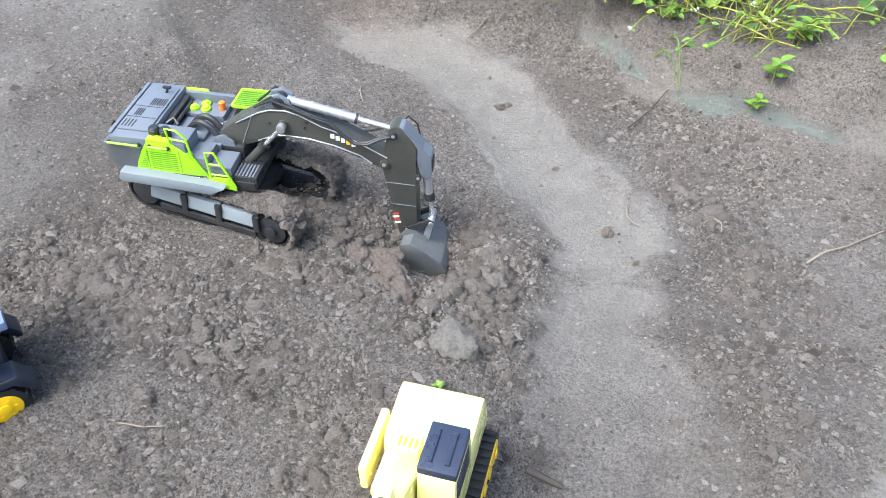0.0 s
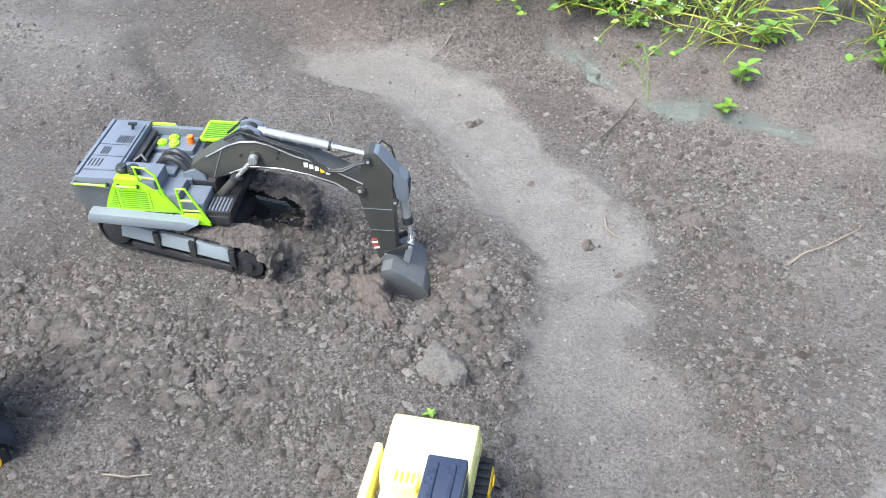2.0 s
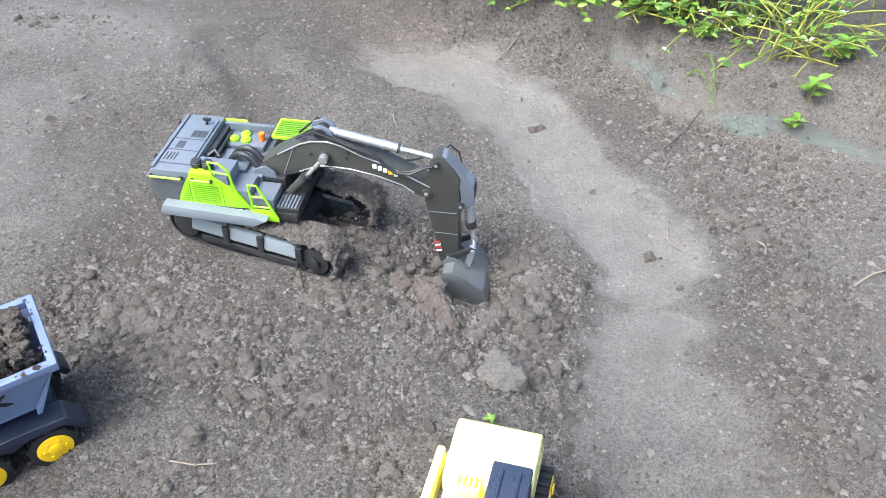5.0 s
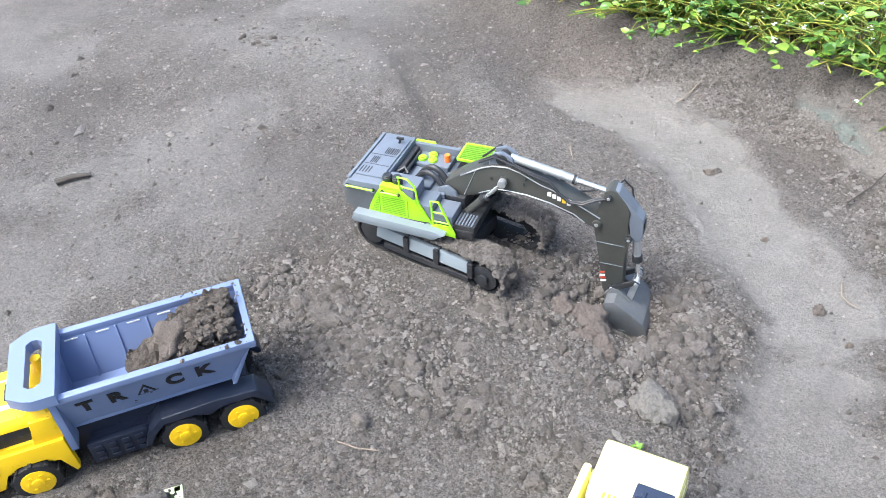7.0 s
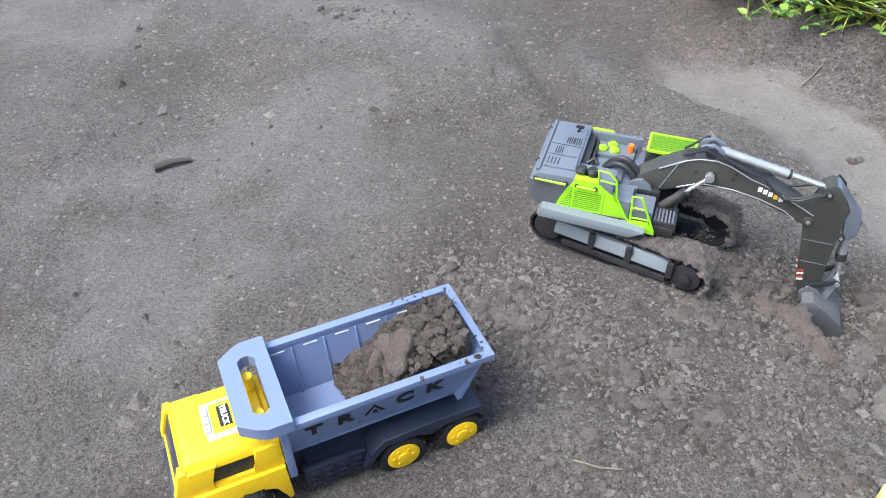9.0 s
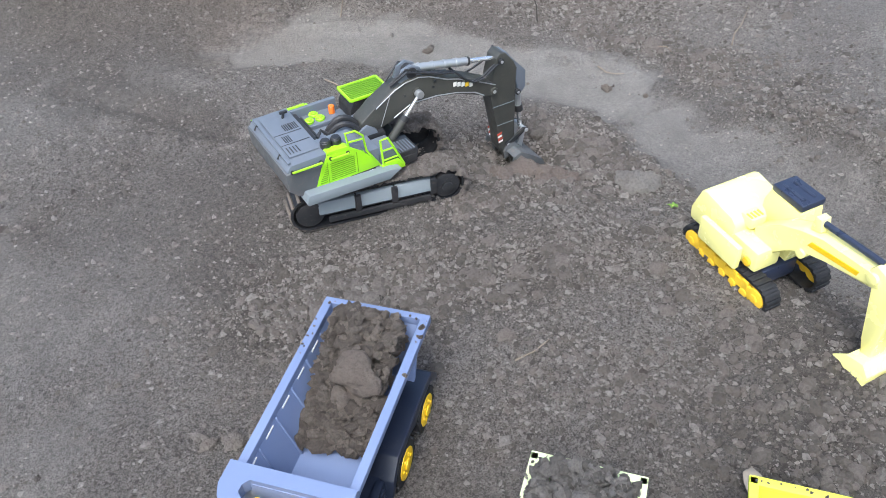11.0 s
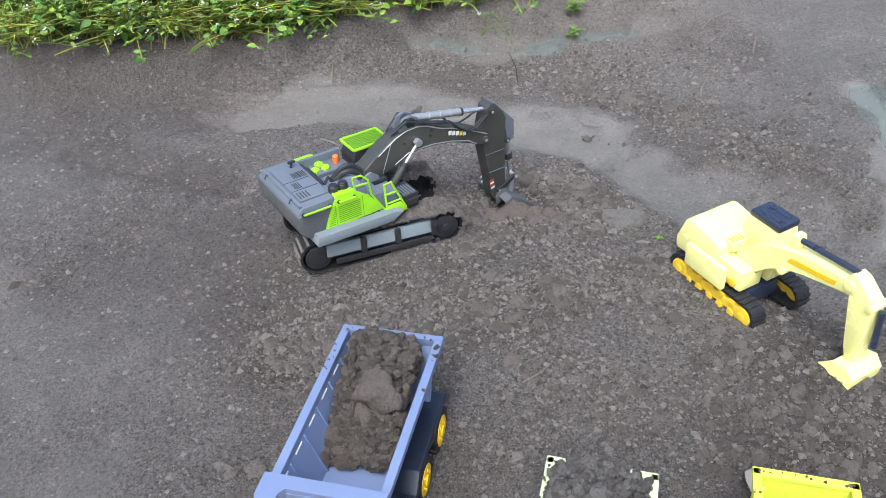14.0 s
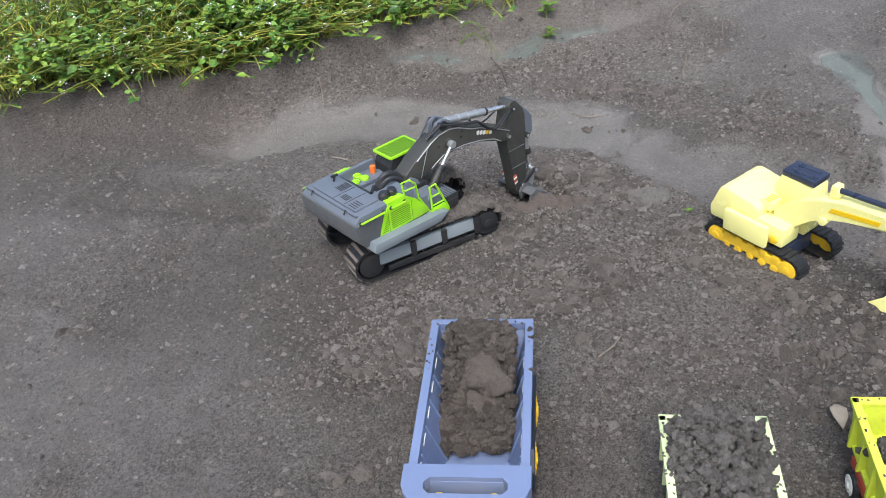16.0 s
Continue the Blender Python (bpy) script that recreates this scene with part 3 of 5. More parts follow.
def black_excavator():
    base = thing("toy_excavator", M_EXC, "black and lime radio-controlled toy excavator on muddy tracks", "excavator")
    # undercarriage
    for y0, y1 in ((-0.084, -0.042), (0.042, 0.084)):
        t = crawler(base, "crawler_track", -0.1128, 0.1128, y0, y1, 0.031, TRACKMUD, BLACK, BLACK, 46, "mud-caked black crawler track")
        side = -1 if y0 < 0 else 1
        out = -0.089 if side < 0 else 0.089
        for k, x in enumerate((-0.071, -0.008, 0.055)):
            part("side_plate", box(x - 0.028, x + 0.032, min(out, out - side * 0.007), max(out, out - side * 0.007), 0.03, 0.05, 0.0012, taper=(x - 0.028, x + 0.032, min(out - side * 0.005, out - side * 0.013), max(out - side * 0.005, out - side * 0.013))), GREY_LIGHT, t, "grey scuffed side plate")
        for x in (-0.036, 0.024, 0.089):
            part("bracket", box(x - 0.005, x + 0.005, min(out + side * 0.002, out - side * 0.004), max(out + side * 0.002, out - side * 0.004), 0.024, 0.053, 0.001), BLACK, t)
        part("roller_guard", box(-0.085, 0.085, min(out, out - side * 0.005), max(out, out - side * 0.005), 0.011, 0.022, 0.002), BLACK, t)
        part("hub", disc(0.1128, min(out + side * 0.002, out - side * 0.002), max(out + side * 0.002, out - side * 0.002), 0.031, 0.009, sides=14), BLACK, t)
    part("undercarriage", merge(box(-0.06, 0.06, -0.045, 0.045, 0.024, 0.052, 0.006), prism([(-0.03, 0.05), (0.03, 0.05), (0.03, 0.066), (-0.03, 0.066)], -0.03, 0.03)), BLACK, base)
    part("slew_ring", disc_z(0, 0, 0.06, 0.074, 0.042), BLACK, base)
    def up(name, bm, material, label=""):
        ob = part(name, bm, material, base, label)
        ob.matrix_local = SLEW
        return ob

    def across(s, a, b):
        return min(s * a, s * b), max(s * a, s * b)

    # deck and skirts
    up("deck", box(-0.135, 0.06, -0.072, 0.072, 0.07, 0.086, 0.003), BLACK)
    for s in (-1, 1):
        y0, y1 = across(s, 0.066, 0.093)
        up("skirt", prism([(-0.143, 0.082), (-0.138, 0.095), (0.002, 0.088), (0.02, 0.084), (-0.002, 0.071), (-0.14, 0.077)], y0, y1, 0.0022), GREY_LIGHT, "light grey bevelled side skirt")
    # engine housing: rear block with chamfered shoulders, and a raised lid
    hood = prism([(-0.147, 0.086), (-0.158, 0.1), (-0.16, 0.135), (-0.151, 0.145), (-0.094, 0.146), (-0.094, 0.086)], -0.075, 0.075, 0.004)
    body = up("engine_housing", hood, GREY, "blue-grey engine housing")
    part("counterweight", prism([(-0.145, 0.087), (-0.1605, 0.101), (-0.1625, 0.134), (-0.15, 0.134), (-0.104, 0.13), (-0.118, 0.087)], -0.0768, 0.0768, 0.003), BUCKET, body, "worn dark grey counterweight")
    part("hood_lid", box(-0.146, -0.098, -0.058, 0.06, 0.145, 0.1485, 0.0016), GREY, body)
    part("hood_ridge", box(-0.1545, -0.149, -0.07, 0.07, 0.1435, 0.1478, 0.0012), GREY, body)
    for k in range(4):
        for j, (y, x) in enumerate(((-0.052, -0.142), (-0.022, -0.136), (0.008, -0.124), (0.008, -0.113))):
            part("vent_slot", box(x + 0.0032 * (k if j else 1.6 * k), x + 0.0017 + 0.0032 * (k if j else 1.6 * k), y, y + 0.018, 0.1482, 0.149, 0.0), BLACK, body)
    for y in (-0.027, 0.002):
        part("lid_groove", box(-0.145, -0.1, y, y + 0.0012, 0.1482, 0.1489, 0.0), BLACK, body)
    part("lever", merge(tube([(-0.113, 0.045, 0.147), (-0.11, 0.045, 0.158)], 0.0022, sides=8), box(-0.117, -0.104, 0.0425, 0.0475, 0.156, 0.16, 0.0012)), BLACK, body)
    for x, y in ((-0.156, -0.045), (-0.156, 0.045)):
        part("lifting_eye", tube([(x - 0.004, y, 0.143), (x, y, 0.15), (x + 0.004, y, 0.143)], 0.0015), BLACK, body)
    # right flank with fuel caps, falling in steps to the front
    up("fuel_tank", box(-0.096, -0.037, -0.0745, -0.028, 0.086, 0.143, 0.003), GREY)
    for x in (-0.088, -0.071):
        cap = up("filler_cap", disc_z(x, -0.058, 0.142, 0.155, 0.0085), BLACK, "black ribbed filler cap")
        part("cap_rim", disc_z(x, -0.058, 0.151, 0.1575, 0.0072), BLACK, cap)
    up("tool_box", box(-0.038, -0.008, -0.0725, -0.03, 0.086, 0.121, 0.0025), GREY)
    up("step_box", box(-0.008, 0.026, -0.0715, -0.028, 0.086, 0.108, 0.0025), GREY)
    grip = up("tread_plate", box(0.026, 0.062, -0.07, -0.026, 0.078, 0.094, 0.002), BLACK)
    for k in range(6):
        part("grip_bar", box(0.029 + 0.0052 * k, 0.0315 + 0.0052 * k, -0.068, -0.038, 0.0938, 0.0954, 0.0004), GREY, grip)
    # engine well between the flanks
    up("well_floor", box(-0.096, -0.004, -0.029, 0.07, 0.086, 0.116, 0.002), GREY)
    up("well_plate", box(-0.078, -0.03, -0.026, 0.026, 0.1155, 0.1225, 0.002), GREY)
    up("radiator_duct", box(-0.095, -0.084, -0.028, 0.064, 0.115, 0.137, 0.002), BLACK)
    up("rail_bar", tube([(-0.08, -0.024, 0.13), (-0.08, 0.055, 0.13)], 0.0028), BLACK)
    up("well_wall", box(-0.096, -0.012, 0.0665, 0.0745, 0.086, 0.14, 0.0018), GREY)
    up("hose_loop", tube(arc_points((-0.06, 0.006, 0.12), (-0.008, -0.004, 0.124), (0.0, 0, 0.022), 12), 0.0052), BLACK)
    up("hose_loop", tube(arc_points((-0.062, -0.004, 0.12), (-0.012, -0.016, 0.122), (0.0, 0, 0.019), 12), 0.0048), BLACK)
    up("coupling", tube([(-0.086, -0.022, 0.14), (-0.076, -0.016, 0.146), (-0.068, -0.022, 0.14)], 0.003), BLACK)
    up("cap_shelf", box(-0.082, -0.02, 0.03, 0.068, 0.115, 0.126, 0.002), GREY)
    for x, y in ((-0.071, 0.044), (-0.057, 0.058), (-0.052, 0.043)):
        cap = up("deck_cap", disc_z(x, y, 0.125, 0.1305, 0.0078), LIME, "lime round cap")
        part("cap_top", disc_z(x, y, 0.13, 0.1325, 0.0045), LIME, cap)
    up("beacon", disc_z(-0.028, 0.05, 0.125, 0.1395, 0.0052), ORANGE, "orange beacon lamp")
    # lime panels, both sides
    for s in (-1, 1):
        y = s * 0.0765
        f, bk = min(y, y - s * 0.004), max(y, y - s * 0.004)
        p = up("side_panel", prism([(-0.121, 0.091), (-0.104, 0.127), (-0.094, 0.1425), (-0.06, 0.141), (-0.029, 0.119), (-0.008, 0.092), (-0.061, 0.0895)], f, bk, 0.001), LIME, "lime side panel with louvres")
        for k in range(9):
            z = 0.0965 + 0.0036 * k
            for x0, x1 in ((-0.1115 + 0.0018 * k, -0.1 + 0.0006 * k), (-0.092, -0.052)):
                part("louvre", box(x0, x1, min(y + s * 0.0007, y), max(y + s * 0.0007, y), z, z + 0.0012, 0.0), LIME_DARK, p)
        for x in (-0.097, -0.048):
            part("panel_seam", box(x, x + 0.0008, min(y + s * 0.0006, y), max(y + s * 0.0006, y), 0.093, 0.131, 0.0), LIME_DARK, p)
        if s < 0:
            up("panel_lip", prism([(-0.096, 0.142), (-0.094, 0.1475), (-0.062, 0.1465), (-0.034, 0.126), (-0.03, 0.119), (-0.06, 0.1405)], y, y + 0.013, 0.001), LIME)
        n = up("nameplate", box(-0.062, -0.018, min(y + s * 0.0006, y - s * 0.003), max(y + s * 0.0006, y - s * 0.003), 0.0835, 0.0915, 0.0006), BLACK)
        for k in range(5):
            part("name_bar", box(-0.046 + 0.0052 * k, -0.0422 + 0.0052 * k, min(y + s * 0.0012, y), max(y + s * 0.0012, y), 0.0855, 0.0895, 0), WHITE, n)
        for x0, x1, z in ((-0.152, -0.106, 0.139), (-0.09, -0.062, 0.139)):
            r = up("handrail", tube([(x0, y - s * 0.002, z - 0.004), (x0, y + s * 0.005, z - 0.002), (x1, y + s * 0.005, z - 0.002), (x1, y - s * 0.002, z - 0.004)], 0.0018), LIME, "lime handrail")
            for x in (x0, x1):
                part("rail_foot", disc(x, min(y, y + s * 0.003), max(y, y + s * 0.003), z - 0.003, 0.003, sides=10, bevel=0.0004), BLACK, r)
    # ladder rails
    up("ladder_rail", tube([(-0.058, -0.0745, 0.142), (-0.062, -0.0745, 0.168), (-0.046, -0.0745, 0.167), (-0.034, -0.0745, 0.155), (-0.03, -0.0745, 0.126), (-0.008, -0.0745, 0.088)], 0.0018), LIME, "bent lime ladder rail")
    up("ladder_rail", tube([(-0.058, -0.0745, 0.151), (-0.034, -0.0745, 0.149)], 0.0015), LIME)
    gate = up("ladder_gate", tube([(-0.004, -0.077, 0.08), (-0.007, -0.077, 0.136), (0.006, -0.077, 0.137), (0.017, -0.077, 0.112), (0.032, -0.077, 0.078)], 0.0019), LIME, "lime ladder gate")
    for z in (0.098, 0.116):
        part("rung", tube([(-0.006, -0.077, z), (0.0165 - (z - 0.112) * 0.45, -0.077, z)], 0.0015), LIME, gate)
    part("gate_plate", prism([(-0.018, 0.082), (0.0, 0.0935), (0.022, 0.0935), (0.034, 0.074), (0.004, 0.0765)], -0.0795, -0.0755, 0.0008), LIME, gate)
    # cab: barred box with a lime-edged roof grille
    cab = up("cab", prism([(-0.004, 0.086), (0.062, 0.086), (0.074, 0.104), (0.064, 0.142), (0.004, 0.144), (-0.004, 0.13)], 0.03, 0.076, 0.003), BLACK, "black cab behind a grille of bars")
    part("side_window", prism([(0.012, 0.108), (0.06, 0.106), (0.055, 0.136), (0.014, 0.137)], 0.0758, 0.0772, 0.0004), HATCH, cab)
    for y in np.linspace(0.033, 0.073, 8):
        part("front_bar", tube([(0.066, y, 0.089), (0.0775, y, 0.105), (0.067, y, 0.147)], 0.0012, sides=6), BLACK, cab)
    for z, x in ((0.096, 0.071), (0.116, 0.0745), (0.132, 0.0705)):
        part("cross_bar", tube([(x, 0.031, z), (x, 0.075, z)], 0.0012, sides=6), BLACK, cab)
    for y in (0.029, 0.077):
        part("guard_rail", box(-0.002, 0.068, y - 0.002, y + 0.002, 0.1465, 0.151, 0.001), LIME, cab, "lime roof rail")
    for x in (-0.002, 0.068):
        part("guard_rail", box(x - 0.002, x + 0.002, 0.029, 0.077, 0.1465, 0.151, 0.001), LIME, cab, "lime roof rail")
    for y in np.linspace(0.0345, 0.0715, 8):
        part("roof_bar", box(0.0, 0.067, y - 0.0013, y + 0.0013, 0.1475, 0.1508, 0.0005), LIME_DARK, cab)
    part("mirror", merge(tube([(0.06, 0.078, 0.12), (0.07, 0.09, 0.122)], 0.0015), box(0.067, 0.072, 0.087, 0.095, 0.113, 0.13, 0.001)), BLACK, cab)
    # boom: bent box girder on a forked foot
    profile = [(-0.01, 0.118), (-0.007, 0.133), (0.02, 0.153), (0.056, 0.175), (0.074, 0.182), (0.098, 0.184), (0.118, 0.179), (0.15, 0.164), (0.171, 0.158), (0.211, 0.14), (0.247, 0.122), (0.253, 0.108), (0.244, 0.098), (0.224, 0.104), (0.206, 0.116), (0.169, 0.128), (0.13, 0.135), (0.1, 0.136), (0.08, 0.135), (0.051, 0.121), (0.004, 0.103)]
    boom = up("boom", prism(profile, -0.0155, 0.0155, 0.0022), BOOM, "dark olive-grey bent boom with pale edges")
    for s in (-1, 1):
        y = s * 0.016
        part("edge_strip", tube([(x, y, z - 0.0025) for x, z in profile[2:11]], 0.0011, sides=6), STEEL, boom)
        part("edge_strip", tube([(x, y, z + 0.0025) for x, z in profile[13:20]], 0.0011, sides=6), STEEL, boom)
        part("weld_line", tube([(0.026, y, 0.115), (0.046, y, 0.166)], 0.0007, sides=5), STEEL, boom)
        for x, z, r in ((0.0, 0.116, 0.008), (0.093, 0.158, 0.0075), (0.243, 0.109, 0.007)):
            pin = part("pin", disc(x, min(y + s * 0.004, y - s * 0.002), max(y + s * 0.004, y - s * 0.002), z, r, sides=18), BOOM, boom)
            part("pin_bolt", disc(x, min(y + s * 0.0052, y + s * 0.003), max(y + s * 0.0052, y + s * 0.003), z, r * 0.45, sides=12, bevel=0.0004), STEEL, pin)
        for x, z in ((0.072, 0.157), (0.125, 0.156), (0.128, 0.166)):
            part("bolt", disc(x, min(y + s * 0.0015, y - s * 0.001), max(y + s * 0.0015, y - s * 0.001), z, 0.0022, sides=8, bevel=0.0003), BLACK, boom)
        for k in range(5):
            bar = box(0.163 + 0.0078 * k, 0.169 + 0.0078 * k, min(y + s * 0.0006, y - s * 0.001), max(y + s * 0.0006, y - s * 0.001), 0.1435 - 0.0026 * k, 0.151 - 0.0026 * k, 0)
            part("logo_bar", bar, GOLD if k == 3 else WHITE, boom)
        part("bracket_plate", prism([(0.066, 0.178), (0.072, 0.199), (0.088, 0.204), (0.104, 0.196), (0.108, 0.181)], *across(s, 0.006, 0.0125), 0.001), GREY, boom)
    up("boom_foot", box(-0.022, 0.03, -0.025, 0.025, 0.086, 0.113, 0.004), BLACK)
    for s in (-1, 1):
        up("boom_ear", prism([(-0.024, 0.1), (-0.016, 0.124), (0.0, 0.13), (0.014, 0.12), (0.022, 0.1)], *across(s, 0.0175, 0.023), 0.0015), GREY)
        # boom cylinders
        c = up("boom_cylinder", tube([(0.03, s * 0.026, 0.084), (0.064, s * 0.026, 0.124)], 0.0068, sides=14), BOOM)
        part("rod", tube([(0.064, s * 0.026, 0.124), (0.093, s * 0.026, 0.158)], 0.0036, sides=12), CHROME, c, "chrome rod")
        part("collar", tube([(0.061, s * 0.026, 0.1205), (0.067, s * 0.026, 0.1275)], 0.0082, sides=14), BLACK, c)
        part("rod_eye", disc(0.093, s * 0.026 - 0.005, s * 0.026 + 0.005, 0.158, 0.0068, sides=14), STEEL, c)
    # arm cylinder along the top
    A, B = Vector((0.098, 0, 0.191)), Vector((0.257, 0, 0.161))
    c = up("arm_cylinder", tube([A, A.lerp(B, 0.66)], 0.0066, sides=18), STEEL, "bright steel arm cylinder")
    part("rod", tube([A.lerp(B, 0.66), B], 0.0042, sides=14), CHROME, c, "chrome rod")
    for k in (0.06, 0.22, 0.36, 0.5, 0.64):
        part("collar", tube([A.lerp(B, k - 0.012), A.lerp(B, k + 0.012)], 0.0077, sides=18), STEEL if k < 0.6 else BLACK, c)
    part("rod_eye", disc(B.x, -0.007, 0.007, B.z, 0.0075, sides=16), STEEL, c)
    up("knuckle", disc(0.088, -0.014, 0.014, 0.191, 0.0095, sides=20), BLACK)
    # arm with the bucket's cylinder
    arm = up("arm", prism([(0.249, 0.168), (0.257, 0.175), (0.267, 0.173), (0.284, 0.152), (0.292, 0.138), (0.288, 0.11), (0.291, 0.06), (0.294, -0.01), (0.291, -0.03), (0.281, -0.04), (0.271, -0.036), (0.262, -0.02), (0.252, 0.04), (0.24, 0.096), (0.237, 0.112), (0.246, 0.14)], -0.0145, 0.0145, 0.0022), BOOM, "dark olive-grey arm with red and white warning stripes")
    for s in (-1, 1):
        y = s * 0.015
        for x, z in ((0.257, 0.161), (0.243, 0.109), (0.294, 0.091), (0.277, -0.032), (0.277, -0.012)):
            pin = part("pin", disc(x, min(y + s * 0.0045, y - s * 0.002), max(y + s * 0.0045, y - s * 0.002), z, 0.0052, sides=14), BLACK, arm)
            part("pin_bolt", disc(x, min(y + s * 0.0055, y + s * 0.003), max(y + s * 0.0055, y + s * 0.003), z, 0.0026, sides=10, bevel=0.0004), STEEL, pin)
        part("weld_line", box(0.2425, 0.2885, min(y, y + s * 0.0005), max(y, y + s * 0.0005), 0.0735, 0.0745, 0), GREY_LIGHT, arm)
        part("weld_line", box(0.253, 0.2905, min(y, y + s * 0.0005), max(y, y + s * 0.0005), 0.033, 0.034, 0), GREY_LIGHT, arm)
        for k in range(4):
            part("warning_stripe", prism([(0.258 - 0.0012 * k, -0.005 + 0.0055 * k), (0.267 - 0.0012 * k, -0.003 + 0.0055 * k), (0.267 - 0.0012 * k, 0.0005 + 0.0055 * k), (0.258 - 0.0012 * k, -0.0015 + 0.0055 * k)], min(y, y + s * 0.0008), max(y, y + s * 0.0008), 0), RED if k % 2 else WHITE, arm)
    part("arm_back_plate", prism([(0.263, 0.174), (0.271, 0.172), (0.299, 0.137), (0.312, 0.127), (0.314, 0.094), (0.306, 0.084), (0.296, 0.092), (0.291, 0.118), (0.287, 0.14)], -0.0125, 0.0125, 0.002), GREY, arm, "blue-grey back plate of the arm")
    part("plate_inset", box(0.3125, 0.3145, -0.008, 0.008, 0.1, 0.12, 0.0008), BLACK, arm)
    bc = up("bucket_cylinder", tube([(0.303, 0, 0.09), (0.309, 0, 0.045)], 0.0066, sides=14), STEEL)
    part("rod", tube([(0.309, 0, 0.045), (0.315, 0, 0.006)], 0.0042, sides=12), CHROME, bc)
    part("collar", tube([(0.308, 0, 0.052), (0.31, 0, 0.04)], 0.0084, sides=14), BLACK, bc)
    for s in (-1, 1):
        up("link", prism([(0.31, 0.012), (0.32, 0.008), (0.284, -0.016), (0.277, -0.008)], *across(s, 0.0155, 0.0195), 0.001), BLACK)
        up("link", prism([(0.31, 0.01), (0.32, 0.006), (0.31, -0.044), (0.3, -0.04)], *across(s, 0.009, 0.0135), 0.001), STEEL)
    up("link_pin", tube([(0.315, -0.022, 0.006), (0.315, 0.022, 0.006)], 0.0035, sides=12), STEEL)
    # hoses
    for k, dy in enumerate((-0.0165, -0.012, 0.012)):
        up("hose", tube([(0.05, dy * 0.6, 0.178), (0.078, dy, 0.197 + 0.003 * k), (0.108, dy, 0.187), (0.14, dy * 1.1, 0.176), (0.165, dy * 1.2, 0.171), (0.183, dy * 1.35, 0.154 - 0.002 * k), (0.2, dy * 1.4, 0.143 - 0.002 * k), (0.22, dy * 1.35, 0.144), (0.24, dy * 1.1, 0.154), (0.252, dy * 0.9, 0.156)], 0.0019, sides=7), BLACK)
    up("hose", tube([(0.26, 0.015, 0.16), (0.27, 0.03, 0.166), (0.283, 0.034, 0.152), (0.29, 0.028, 0.13), (0.294, 0.014, 0.112)], 0.0016, sides=6), BLACK)
    # bucket, its back to the sky and its teeth in the earth
    w = 0.044
    shell = [(0.272, -0.024), (0.288, -0.018), (0.312, -0.034), (0.337, -0.052), (0.346, -0.068), (0.343, -0.092), (0.326, -0.11), (0.298, -0.117), (0.268, -0.108)]
    inner = [(x + (0.292 - x) * 0.08, z + (-0.07 - z) * 0.08) for x, z in shell]
    bk = up("bucket", prism(shell + inner[::-1], -w, w, 0.0008), BUCKET, "worn grey digging bucket with its teeth in the earth")
    for s in (-1, 1):
        part("bucket_side", prism(shell + [(0.262, -0.08), (0.266, -0.05)], *across(s, w + 0.0015, w - 0.002), 0.0008), BUCKET, bk)
        part("bucket_ear", prism([(0.268, -0.024), (0.27, -0.042), (0.3, -0.03), (0.312, -0.036), (0.31, -0.03), (0.29, -0.012), (0.277, -0.01)], *across(s, 0.0155, 0.021), 0.001), BUCKET, bk)
        part("wear_strip", prism([(0.3, -0.073), (0.312, -0.073), (0.312, -0.0745), (0.3, -0.0745)], *across(s, w + 0.0012, w + 0.0022), 0), GREY_LIGHT, bk)
    for y in np.linspace(-0.036, 0.036, 5):
        part("tooth", prism([(0.272, -0.112), (0.25, -0.104), (0.268, -0.103)], y - 0.0045, y + 0.0045, 0.0004), BUCKET, bk)
    return base


def disc_z(x, y, z0, z1, r, sides=20, bm=None):
    b = bmesh.new()
    bmesh.ops.create_cone(b, cap_ends=True, segments=sides, radius1=r, radius2=r, depth=z1 - z0)
    bmesh.ops.translate(b, verts=b.verts, vec=(x, y, (z0 + z1) / 2))
    bmesh.ops.bevel(b, geom=b.edges[:], offset=min(0.001, (z1 - z0) * 0.2), segments=1, affect="EDGES")
    return merge(bm, b)


EXCAVATOR = black_excavator()


def heap(name, m, spots, sizes, seed, material, label, sub=1):
    """A heap of clods lying in a tub: one mesh in the tub's own axes."""
    r = np.random.default_rng(seed)
    spots = np.array(spots)
    ob = lumps(name, spots[:, :2], np.array(sizes), sub, material, label, seed, bases=spots[:, 2], lift=0.0)
    ob.matrix_world = m
    del ob["kind"]
    return ob


def spilled(p, s, x0, x1, h, z, n, seed, ends=True):
    """Crumbs left along the rims of a tub."""
    r = np.random.default_rng(seed)
    x = r.uniform(x0, x1, n)
    y = np.where(r.uniform(0, 1, n) < 0.5, -h, h) + r.uniform(-0.004, 0.004, n)
    if ends:
        e = r.uniform(0, 1, n) < 0.35
        x, y = np.where(e, r.uniform(0.0, 0.007, n), x), np.where(e, r.uniform(-h, h, n), y)
    return np.concatenate((p, np.column_stack((x, y, np.full(n, z))))), np.concatenate((s, 0.0016 * np.exp(0.35 * r.normal(size=n))))


def tub_fill(x0, x1, y0, y1, floor, top, n, size, seed):
    """Places for clods in a tub: a rounded heap that is top(x, y) high."""
    r = np.random.default_rng(seed)
    p = r.uniform((x0, y0), (x1, y1), (n, 2))
    hgt = np.array([top(x, y) for x, y in p])
    z = floor + hgt * r.uniform(0.35, 1.0, n) ** 0.5
    s = size * np.exp(0.4 * r.normal(size=n))
    return np.column_stack((p, z)), np.clip(s, size * 0.4, size * 2.2)


